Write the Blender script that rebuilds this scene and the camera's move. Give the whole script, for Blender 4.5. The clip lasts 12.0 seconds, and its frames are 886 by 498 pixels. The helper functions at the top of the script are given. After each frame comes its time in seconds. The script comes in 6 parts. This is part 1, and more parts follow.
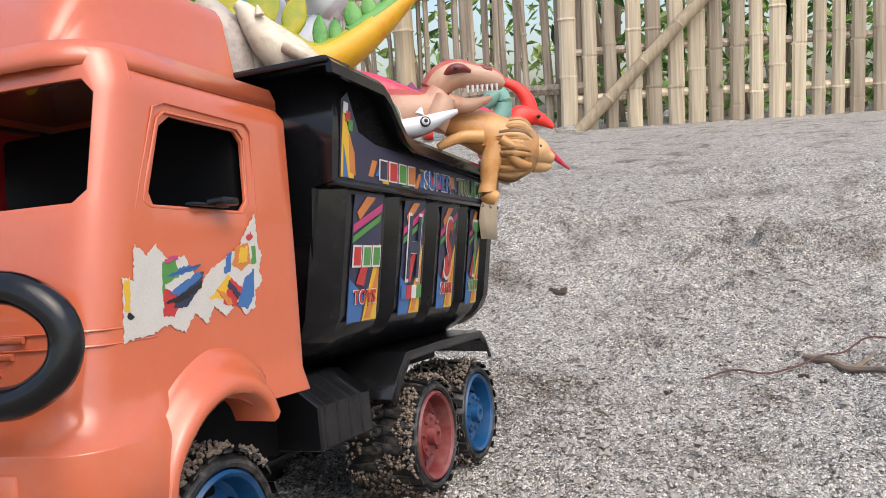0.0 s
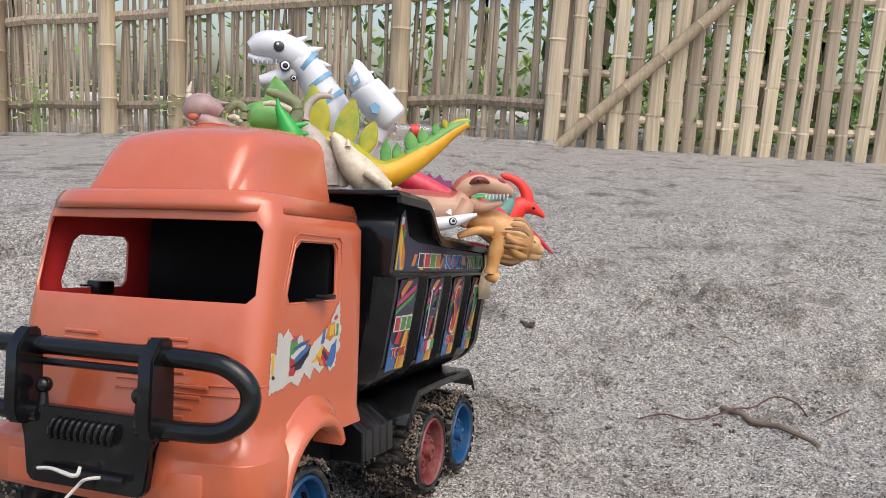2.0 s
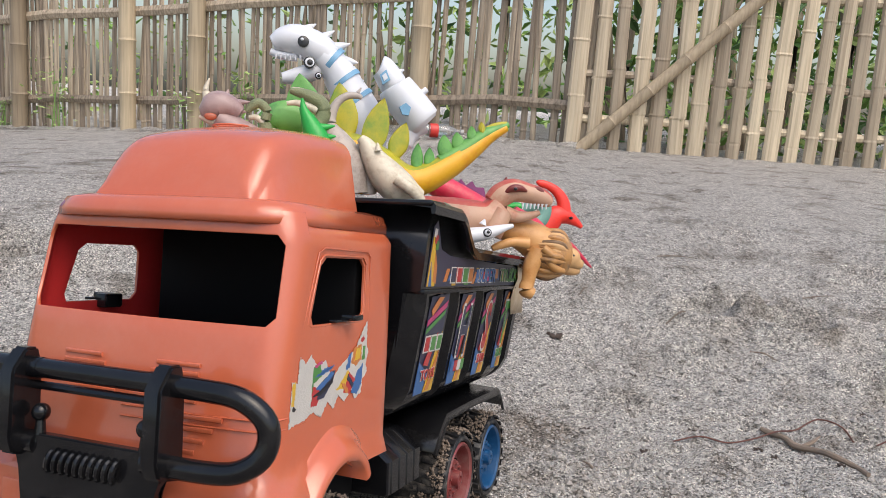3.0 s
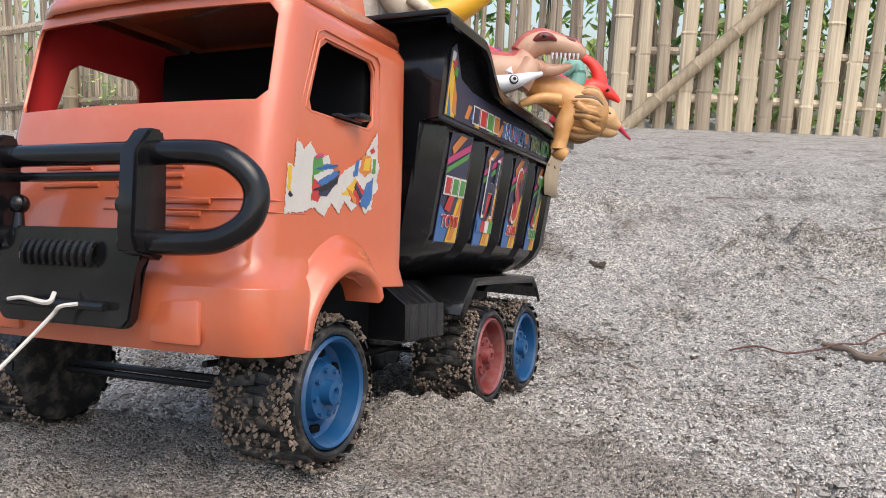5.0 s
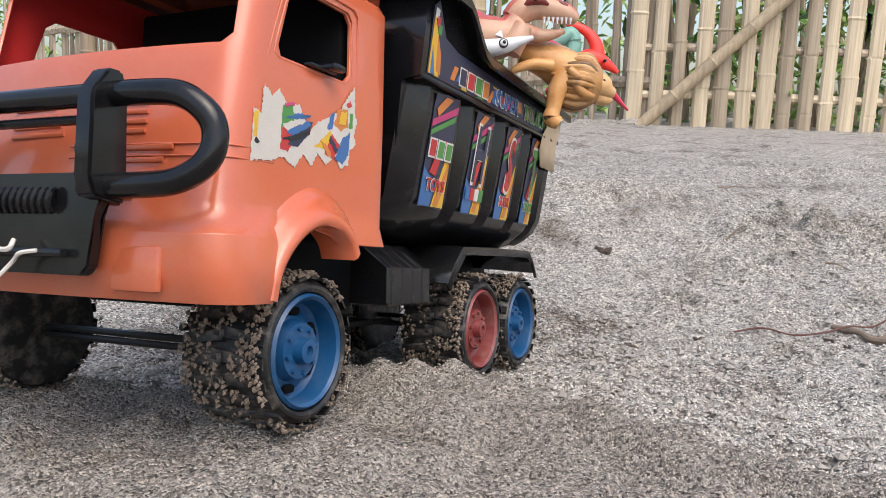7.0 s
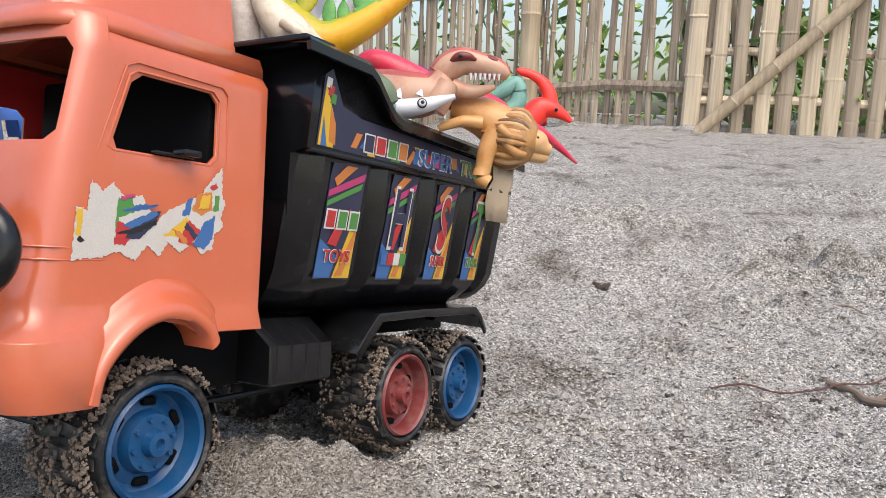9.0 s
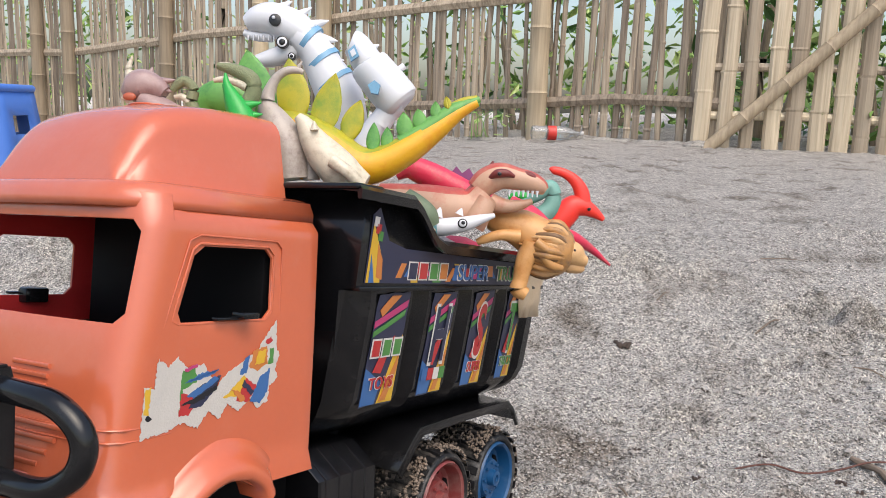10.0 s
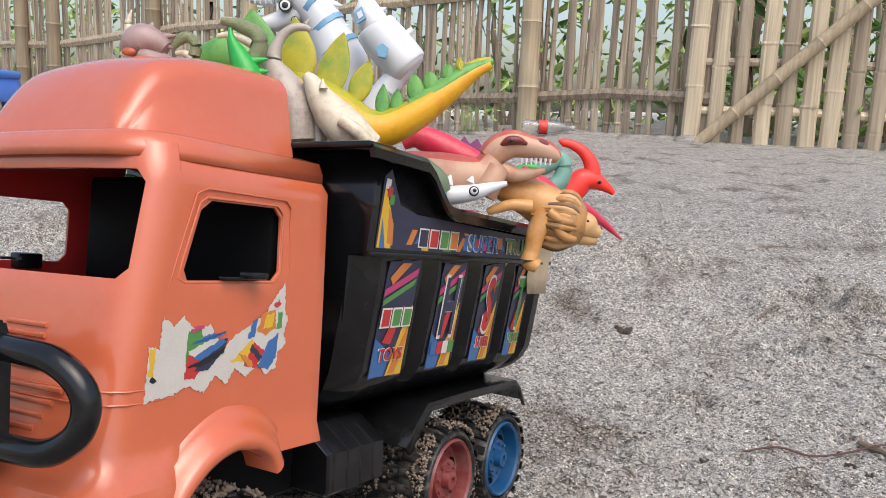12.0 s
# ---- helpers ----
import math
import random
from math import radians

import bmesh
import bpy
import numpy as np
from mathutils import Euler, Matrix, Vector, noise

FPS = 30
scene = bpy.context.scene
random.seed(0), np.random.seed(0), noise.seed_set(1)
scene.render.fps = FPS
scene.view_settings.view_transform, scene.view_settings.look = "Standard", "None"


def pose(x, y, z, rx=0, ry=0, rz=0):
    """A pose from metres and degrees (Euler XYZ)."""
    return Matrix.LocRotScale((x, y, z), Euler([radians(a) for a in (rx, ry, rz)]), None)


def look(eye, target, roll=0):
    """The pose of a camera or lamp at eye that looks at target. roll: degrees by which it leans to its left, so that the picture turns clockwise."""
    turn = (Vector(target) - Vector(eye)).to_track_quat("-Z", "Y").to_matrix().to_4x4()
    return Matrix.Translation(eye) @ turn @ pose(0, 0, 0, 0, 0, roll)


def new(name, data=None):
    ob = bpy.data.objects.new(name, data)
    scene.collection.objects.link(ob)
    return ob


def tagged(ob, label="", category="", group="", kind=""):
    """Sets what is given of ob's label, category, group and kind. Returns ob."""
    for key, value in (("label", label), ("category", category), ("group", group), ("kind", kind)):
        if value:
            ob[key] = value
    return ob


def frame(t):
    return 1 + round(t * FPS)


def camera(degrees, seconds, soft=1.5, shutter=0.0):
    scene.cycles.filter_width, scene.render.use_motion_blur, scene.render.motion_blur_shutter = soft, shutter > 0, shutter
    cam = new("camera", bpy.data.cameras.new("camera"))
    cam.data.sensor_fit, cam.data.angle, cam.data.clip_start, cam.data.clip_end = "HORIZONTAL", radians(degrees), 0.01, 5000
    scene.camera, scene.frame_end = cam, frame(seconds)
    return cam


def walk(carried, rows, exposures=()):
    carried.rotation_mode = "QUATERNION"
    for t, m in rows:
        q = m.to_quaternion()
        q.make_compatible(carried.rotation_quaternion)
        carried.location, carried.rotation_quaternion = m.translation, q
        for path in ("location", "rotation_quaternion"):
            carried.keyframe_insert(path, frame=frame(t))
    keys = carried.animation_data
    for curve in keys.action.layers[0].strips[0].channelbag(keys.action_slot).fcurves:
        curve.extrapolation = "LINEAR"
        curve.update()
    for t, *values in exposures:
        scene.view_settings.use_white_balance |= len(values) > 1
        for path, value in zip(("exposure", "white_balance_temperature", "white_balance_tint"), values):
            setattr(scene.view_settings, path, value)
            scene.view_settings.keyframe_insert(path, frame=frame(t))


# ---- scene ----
cam = camera(58.1, 12.0, soft=0.7)
ROWS = [
    (0.0, -0.0741, -0.2014, 0.2677, 2.68, -8.61, -3.82),
    (0.5, -0.0839, -0.2446, 0.3305, 1.19, -8.85, -2.76),
    (1.0, -0.0830, -0.3359, 0.3775, 0.23, -9.90, 0.35),
    (1.5, -0.1153, -0.3943, 0.3999, 0.26, -10.35, 0.65),
    (2.0, -0.1204, -0.4035, 0.3929, 0.04, -9.96, 3.17),
    (2.5, -0.1166, -0.3518, 0.3839, 0.46, -9.91, 4.07),
    (3.0, -0.1396, -0.3398, 0.3946, 1.14, -10.09, 3.95),
    (3.5, -0.1126, -0.2915, 0.3706, 2.12, -10.12, 3.21),
    (5.5, -0.1088, -0.3157, 0.2250, 5.25, -9.54, 2.00),
    (6.0, -0.0940, -0.3254, 0.2329, 5.69, -9.54, 1.89),
    (6.5, -0.0880, -0.3271, 0.2256, 5.81, -9.65, 2.22),
    (7.0, -0.0824, -0.2917, 0.2062, 6.02, -9.41, 1.93),
    (9.0, 0.0468, -0.2339, 0.2677, 11.23, -9.82, 1.96),
    (9.5, 0.0542, -0.2427, 0.3137, 11.54, -10.03, 2.18),
    (10.0, 0.0109, -0.2339, 0.3737, 11.53, -10.06, 2.03),
    (10.5, 0.0130, -0.2204, 0.3883, 11.30, -10.19, 2.14),
    (11.0, 0.0156, -0.2051, 0.3779, 11.03, -10.31, 2.19),
    (11.5, 0.0128, -0.1897, 0.3618, 10.91, -10.01, 2.00),
    (12.0, -0.0118, -0.2182, 0.3437, 10.57, -10.15, 2.39),
]


def eye_pose(x, y, z, yaw, pitch, roll):
    return pose(x, y, z, 0, 0, yaw) @ pose(0, 0, 0, 90 + pitch) @ pose(0, 0, 0, 0, 0, roll)


walk(cam, [(r[0], eye_pose(*r[1:])) for r in ROWS], [(0.0, 0.24), (0.6, 0.16), (1.2, 0.0), (3.7, 0.0), (5.3, 0.28), (7.2, 0.28), (9.0, 0.28), (10.0, 0.16), (12.0, 0.10)])

# ---- light: bright overcast sky, soft high sun ----
world = bpy.data.worlds.new("sky")
scene.world = world
world.use_nodes = True
wn = world.node_tree.nodes
sky = wn.new("ShaderNodeTexSky")
sky.sky_type, sky.sun_disc = "NISHITA", False
sky.sun_elevation, sky.sun_rotation = radians(60), radians(143)
sky.dust_density, sky.air_density = 4.0, 1.2
wn["Background"].inputs["Strength"].default_value = 0.22
world.node_tree.links.new(sky.outputs[0], wn["Background"].inputs[0])
sun_data = bpy.data.lights.new("sun", "SUN")
sun_data.energy, sun_data.angle, sun_data.color = 1.25, radians(60), (1.0, 0.97, 0.93)
sun = new("sun", sun_data)
sun.matrix_world = look((0.85, -1.15, 2.5), (0, 0, 0))

# ---- materials ----


def base_material(name, color, rough=0.5, metal=0.0, bump=0.0, scale=60.0, spread=0.15, spec=0.5, coat=0.0):
    """A principled surface whose colour wanders a little at two scales, with fine relief."""
    m = bpy.data.materials.new(name)
    m.use_nodes = True
    nt = m.node_tree
    n, l = nt.nodes, nt.links
    b = n["Principled BSDF"]
    b.inputs["Roughness"].default_value, b.inputs["Metallic"].default_value = rough, metal
    b.inputs["Specular IOR Level"].default_value, b.inputs["Coat Weight"].default_value = spec, coat
    co = n.new("ShaderNodeTexCoord")
    n1, n2 = n.new("ShaderNodeTexNoise"), n.new("ShaderNodeTexNoise")
    n1.inputs["Scale"].default_value, n2.inputs["Scale"].default_value = scale, scale * 9
    n1.inputs["Detail"].default_value = n2.inputs["Detail"].default_value = 4
    mix = n.new("ShaderNodeMix")
    mix.data_type = "RGBA"
    lo = [max(0.0, c * (1 - spread)) for c in color]
    hi = [min(1.0, c * (1 + spread)) for c in color]
    mix.inputs["A"].default_value, mix.inputs["B"].default_value = (*lo, 1), (*hi, 1)
    add = n.new("ShaderNodeMath")
    add.operation = "MULTIPLY_ADD"
    add.inputs[1].default_value = 0.5
    half = n.new("ShaderNodeMath")
    half.operation = "MULTIPLY"
    half.inputs[1].default_value = 0.5
    l.new(co.outputs["Object"], n1.inputs["Vector"]), l.new(co.outputs["Object"], n2.inputs["Vector"])
    l.new(n1.outputs["Fac"], half.inputs[0]), l.new(n2.outputs["Fac"], add.inputs[0]), l.new(half.outputs[0], add.inputs[2])
    l.new(add.outputs[0], mix.inputs["Factor"]), l.new(mix.outputs["Result"], b.inputs["Base Color"])
    if bump:
        bp = n.new("ShaderNodeBump")
        bp.inputs["Strength"].default_value, bp.inputs["Distance"].default_value = bump, 0.002
        l.new(add.outputs[0], bp.inputs["Height"]), l.new(bp.outputs[0], b.inputs["Normal"])
    return m


def dusty(m, dust=(0.42, 0.36, 0.30), amount=0.5, scale=35.0):
    """Adds patchy dust to a material."""
    nt = m.node_tree
    n, l = nt.nodes, nt.links
    b = n["Principled BSDF"]
    was = b.inputs["Base Color"].links[0].from_socket
    co, t = n.new("ShaderNodeTexCoord"), n.new("ShaderNodeTexNoise")
    t.inputs["Scale"].default_value, t.inputs["Detail"].default_value, t.inputs["Roughness"].default_value = scale, 8, 0.7
    ramp = n.new("ShaderNodeValToRGB")
    ramp.color_ramp.elements[0].position, ramp.color_ramp.elements[1].position = 0.48, 0.72
    ramp.color_ramp.elements[1].color = (amount, amount, amount, 1)
    mx = n.new("ShaderNodeMix")
    mx.data_type = "RGBA"
    mx.inputs["B"].default_value = (*dust, 1)
    l.new(co.outputs["Object"], t.inputs["Vector"]), l.new(t.outputs["Fac"], ramp.inputs[0]), l.new(ramp.outputs[0], mx.inputs["Factor"])
    l.new(was, mx.inputs["A"]), l.new(mx.outputs["Result"], b.inputs["Base Color"])
    return m


def sand_material(name, color, cell, depth, dry=0.47, mottle=0.9):
    m = base_material(name, color, 0.95, 0, 0.0, 2.2, 0.22, 0.2)
    nt = m.node_tree
    n, l = nt.nodes, nt.links
    b = n["Principled BSDF"]
    was = b.inputs["Base Color"].links[0].from_socket
    co = n.new("ShaderNodeTexCoord")
    v, v2, big = n.new("ShaderNodeTexVoronoi"), n.new("ShaderNodeTexNoise"), n.new("ShaderNodeTexNoise")
    v.inputs["Scale"].default_value, v2.inputs["Scale"].default_value, big.inputs["Scale"].default_value = cell, cell * 0.6, 7
    v2.inputs["Detail"].default_value, v2.inputs["Roughness"].default_value = 6, 0.7
    big.inputs["Detail"].default_value = 7
    for t in (v, v2, big):
        l.new(co.outputs["Object"], t.inputs["Vector"])
    hsv = n.new("ShaderNodeSeparateColor")
    l.new(v.outputs["Color"], hsv.inputs[0])
    ramp = n.new("ShaderNodeValToRGB")
    e = ramp.color_ramp.elements
    e[0].position, e[0].color = 0.0, (0.06, 0.055, 0.05, 1)
    e[1].position, e[1].color = 1.0, (1.7, 1.67, 1.6, 1)
    e.new(0.3).color = (0.55, 0.53, 0.50, 1)
    e.new(0.8).color = (1.15, 1.13, 1.1, 1)
    l.new(hsv.outputs[0], ramp.inputs[0])
    mul = n.new("ShaderNodeMix")
    mul.data_type, mul.blend_type = "RGBA", "MULTIPLY"
    mul.inputs["Factor"].default_value = 0.85
    l.new(was, mul.inputs["A"]), l.new(ramp.outputs[0], mul.inputs["B"])
    damp = n.new("ShaderNodeValToRGB")
    damp.color_ramp.elements[0].position, damp.color_ramp.elements[0].color = 0.30, (0.50, 0.46, 0.42, 1)
    damp.color_ramp.elements[1].position, damp.color_ramp.elements[1].color = dry, (1, 1, 1, 1)
    l.new(big.outputs["Fac"], damp.inputs[0])
    mul2 = n.new("ShaderNodeMix")
    mul2.data_type, mul2.blend_type = "RGBA", "MULTIPLY"
    mul2.inputs["Factor"].default_value = 1.0
    l.new(mul.outputs["Result"], mul2.inputs["A"]), l.new(damp.outputs[0], mul2.inputs["B"])
    # small shadows between lumps, painted into the colour; the relief doesn't follow them
    clump = n.new("ShaderNodeTexNoise")
    clump.inputs["Scale"].default_value, clump.inputs["Detail"].default_value, clump.inputs["Roughness"].default_value = 55, 7, 0.75
    l.new(co.outputs["Object"], clump.inputs["Vector"])
    pit_shade = n.new("ShaderNodeValToRGB")
    pit_shade.color_ramp.elements[0].position, pit_shade.color_ramp.elements[0].color = 0.36, (0.42, 0.39, 0.36, 1)
    pit_shade.color_ramp.elements[1].position, pit_shade.color_ramp.elements[1].color = 0.50, (1.08, 1.08, 1.08, 1)
    l.new(clump.outputs["Fac"], pit_shade.inputs[0])
    mul3 = n.new("ShaderNodeMix")
    mul3.data_type, mul3.blend_type = "RGBA", "MULTIPLY"
    mul3.inputs["Factor"].default_value = mottle
    l.new(mul2.outputs["Result"], mul3.inputs["A"]), l.new(pit_shade.outputs[0], mul3.inputs["B"])
    l.new(mul3.outputs["Result"], b.inputs["Base Color"])
    s = n.new("ShaderNodeMath")
    s.operation = "SUBTRACT"
    l.new(v.outputs["Distance"], s.inputs[0]), l.new(v2.outputs["Fac"], s.inputs[1])
    bp = n.new("ShaderNodeBump")
    bp.invert = True
    bp.inputs["Strength"].default_value, bp.inputs["Distance"].default_value = 1.0, depth
    l.new(s.outputs[0], bp.inputs["Height"]), l.new(bp.outputs[0], b.inputs["Normal"])
    return m


def bamboo_material(name, color, dark):
    """Split bamboo, streaked along its length, each piece with its own tone."""
    m = bpy.data.materials.new(name)
    m.use_nodes = True
    n, l = m.node_tree.nodes, m.node_tree.links
    b = n["Principled BSDF"]
    b.inputs["Roughness"].default_value, b.inputs["Specular IOR Level"].default_value = 0.6, 0.35
    co, info = n.new("ShaderNodeTexCoord"), n.new("ShaderNodeObjectInfo")
    mp = n.new("ShaderNodeMapping")
    mp.inputs["Scale"].default_value = (60, 60, 2.2)
    off = n.new("ShaderNodeVectorMath")
    off.operation = "ADD"
    t = n.new("ShaderNodeTexNoise")
    t.inputs["Scale"].default_value, t.inputs["Detail"].default_value = 1.0, 5
    l.new(co.outputs["Object"], off.inputs[0]), l.new(info.outputs["Random"], off.inputs[1])
    l.new(off.outputs[0], mp.inputs["Vector"]), l.new(mp.outputs[0], t.inputs["Vector"])
    ramp = n.new("ShaderNodeValToRGB")
    ramp.color_ramp.elements[0].position, ramp.color_ramp.elements[0].color = 0.3, (*dark, 1)
    ramp.color_ramp.elements[1].position, ramp.color_ramp.elements[1].color = 0.62, (*color, 1)
    l.new(t.outputs["Fac"], ramp.inputs[0])
    tone = n.new("ShaderNodeValToRGB")
    tone.color_ramp.elements[0].color, tone.color_ramp.elements[1].color = (0.55, 0.52, 0.50, 1), (1.15, 1.12, 1.05, 1)
    l.new(info.outputs["Random"], tone.inputs[0])
    mul = n.new("ShaderNodeMix")
    mul.data_type, mul.blend_type = "RGBA", "MULTIPLY"
    mul.inputs["Factor"].default_value = 1.0
    l.new(ramp.outputs[0], mul.inputs["A"]), l.new(tone.outputs[0], mul.inputs["B"])
    l.new(mul.outputs["Result"], b.inputs["Base Color"])
    bp = n.new("ShaderNodeBump")
    bp.inputs["Strength"].default_value, bp.inputs["Distance"].default_value = 0.4, 0.004
    l.new(t.outputs["Fac"], bp.inputs["Height"]), l.new(bp.outputs[0], b.inputs["Normal"])
    return m


SAND = sand_material("sand", (0.68, 0.645, 0.60), 400, 0.007)
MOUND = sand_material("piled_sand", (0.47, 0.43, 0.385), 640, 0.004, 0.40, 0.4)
GRAIN = base_material("sand_grains", (0.52, 0.487, 0.445), 0.9, 0, 0, 260, 0.6, 0.3)
CRUMB = base_material("sand_crumbs", (0.34, 0.315, 0.285), 0.95, 0, 0.6, 180, 0.6, 0.15)
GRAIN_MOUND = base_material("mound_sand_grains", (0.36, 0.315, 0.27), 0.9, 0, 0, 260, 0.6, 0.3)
BAMBOO = bamboo_material("bamboo", (0.66, 0.57, 0.43), (0.45, 0.37, 0.27))
BAMBOO_GREY = bamboo_material("weathered_bamboo", (0.48, 0.40, 0.31), (0.22, 0.175, 0.13))
POST = bamboo_material("bamboo_post", (0.58, 0.48, 0.34), (0.42, 0.34, 0.24))
# the pinkish patches are dust plus pale sky sheen put into the colour
ORANGE = dusty(base_material("orange_plastic", (0.53, 0.118, 0.050), 0.26, 0, 0.03, 25, 0.06, 0.6, 0.5), (0.58, 0.30, 0.22), 0.14, 12)
# inside of the orange shell, its shade put into a dark red colour
ORANGE_SHADED = base_material("shaded_orange_plastic", (0.55, 0.03, 0.03), 0.4)
BLACK = dusty(base_material("black_plastic", (0.006, 0.006, 0.007), 0.17, 0, 0.04, 30, 0.3, 0.40), (0.09, 0.085, 0.08), 0.14, 18)
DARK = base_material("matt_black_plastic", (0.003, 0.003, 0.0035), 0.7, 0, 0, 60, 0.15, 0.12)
GRAIN_STUCK = base_material("stuck_sand_grains", (0.20, 0.155, 0.12), 0.9, 0, 0, 160, 0.9, 0.3)
RUBBER = dusty(base_material("tyre_plastic", (0.007, 0.007, 0.008), 0.5, 0, 0.1, 60, 0.3), (0.28, 0.24, 0.2), 0.55, 60)
RIM_BLUE = dusty(base_material("blue_rim", (0.008, 0.065, 0.17), 0.35, 0, 0.03, 40, 0.15), (0.3, 0.3, 0.3), 0.12, 50)
RIM_RED = dusty(base_material("red_rim", (0.19, 0.034, 0.032), 0.4, 0, 0.03, 40, 0.15), (0.28, 0.2, 0.17), 0.45, 50)
STEEL = base_material("steel_axle", (0.05, 0.05, 0.05), 0.4, 0.8)


# ---- building helpers ----


def part(name, bm, material, parent=None, label="", smooth=40):
    """Links a bmesh as one mesh object under parent. material may be a list of slots."""
    me = bpy.data.meshes.new(name)
    bmesh.ops.recalc_face_normals(bm, faces=bm.faces)
    bm.to_mesh(me)
    bm.free()
    for m in material if isinstance(material, (list, tuple)) else [material]:
        me.materials.append(m)
    if smooth:
        me.shade_smooth()
        me.set_sharp_from_angle(angle=radians(smooth))
    ob = new(name, me)
    if parent is not None:
        ob.parent = parent
    if label:
        tagged(ob, label)
    return ob


def box(bm, cx, cy, cz, sx, sy, sz, bevel=0.0, m=None, slot=0, seg=2):
    """A box of full sizes round a centre, bevelled, into bm."""
    r = bmesh.ops.create_cube(bm, size=1.0)
    vs = r["verts"]
    bmesh.ops.scale(bm, verts=vs, vec=(sx, sy, sz))
    if bevel:
        es = list({e for v in vs for e in v.link_edges})
        out = bmesh.ops.bevel(bm, geom=es, offset=bevel, segments=seg, affect="EDGES", profile=0.5)
        vs = list({v for f in out["faces"] for v in f.verts} | {v for v in vs if v.is_valid})
    bmesh.ops.transform(bm, matrix=Matrix.Translation((cx, cy, cz)) @ (m or Matrix()), verts=vs)
    if slot:
        for f in {f for v in vs for f in v.link_faces}:
            f.material_index = slot
    return vs


def tube(bm, pts, radii, seg=10, slot=0, flat=1.0, caps=True, up=(0, 0, 1), top=None):
    """A tube through pts with a radius at each; flat squeezes it along up."""
    pts = [Vector(p) for p in pts]
    if not isinstance(radii, (list, tuple)):
        radii = [radii] * len(pts)
    rings = []
    for i, p in enumerate(pts):
        d = (pts[min(i + 1, len(pts) - 1)] - pts[max(i - 1, 0)]).normalized()
        s = d.cross(Vector(up))
        s = s.normalized() if s.length > 1e-4 else d.orthogonal().normalized()
        u = s.cross(d).normalized()
        ring = []
        for k in range(seg):
            a = 2 * math.pi * k / seg
            ring.append(bm.verts.new(p + s * (radii[i] * math.cos(a)) + u * (radii[i] * flat * math.sin(a))))
        rings.append(ring)
    fs = []
    for a, b in zip(rings, rings[1:]):
        for k in range(seg):
            fs.append(bm.faces.new((a[k], a[(k + 1) % seg], b[(k + 1) % seg], b[k])))
    if caps:
        fs += [bm.faces.new(rings[0][::-1]), bm.faces.new(rings[-1])]
    for f in fs:
        f.material_index = slot
    if top is not None:
        for i, f in enumerate(fs[: (len(rings) - 1) * seg]):
            if 0.08 < (i % seg + 0.5) / seg < 0.42:
                f.material_index = top
    return rings


def smooth_path(pts, n=6):
    """Catmull-Rom points through pts; each may carry further values."""
    out = []
    p = [np.array(q, float) for q in pts]
    p = [2 * p[0] - p[1]] + p + [2 * p[-1] - p[-2]]
    for i in range(1, len(p) - 2):
        for k in range(n):
            t = k / n
            out.append(0.5 * (2 * p[i] + (p[i + 1] - p[i - 1]) * t + (2 * p[i - 1] - 5 * p[i] + 4 * p[i + 1] - p[i + 2]) * t * t + (3 * p[i] - p[i - 1] - 3 * p[i + 1] + p[i + 2]) * t**3))
    out.append(p[-2])
    return out


def limb(bm, pts, seg=10, n=5, slot=0, flat=1.0, up=(0, 0, 1), top=None):
    """A soft tapered limb through (x, y, z, radius) points."""
    q = smooth_path(pts, n)
    return tube(bm, [p[:3] for p in q], [max(0.0006, p[3]) for p in q], seg, slot, flat, True, up, top)


def prism(bm, outline, thick, m=None, slot=0):
    """A flat plate: an outline in the xy plane, thickened along z, placed by m."""
    m = m or Matrix()
    a = [bm.verts.new(m @ Vector((x, y, thick / 2))) for x, y in outline]
    b = [bm.verts.new(m @ Vector((x, y, -thick / 2))) for x, y in outline]
    fs = [bm.faces.new(a), bm.faces.new(b[::-1])]
    for i in range(len(a)):
        j = (i + 1) % len(a)
        fs.append(bm.faces.new((a[i], b[i], b[j], a[j])))
    for f in fs:
        f.material_index = slot
    return fs


def blob(bm, c, r, slot=0, m=None, u=10, v=7):
    """An ellipsoid with radii r, turned by m, round c."""
    out = bmesh.ops.create_uvsphere(bm, u_segments=u, v_segments=v, radius=1.0)
    vs = out["verts"]
    bmesh.ops.scale(bm, verts=vs, vec=r)
    bmesh.ops.transform(bm, matrix=Matrix.Translation(c) @ (m or Matrix()), verts=vs)
    for f in {f for w in vs for f in w.link_faces}:
        f.material_index = slot
    return vs


def thing(name, label, category, group="", kind="", m=None):
    ob = new(name)
    ob.empty_display_size = 0.02
    if m is not None:
        ob.matrix_world = m
    return tagged(ob, label, category, group, kind)


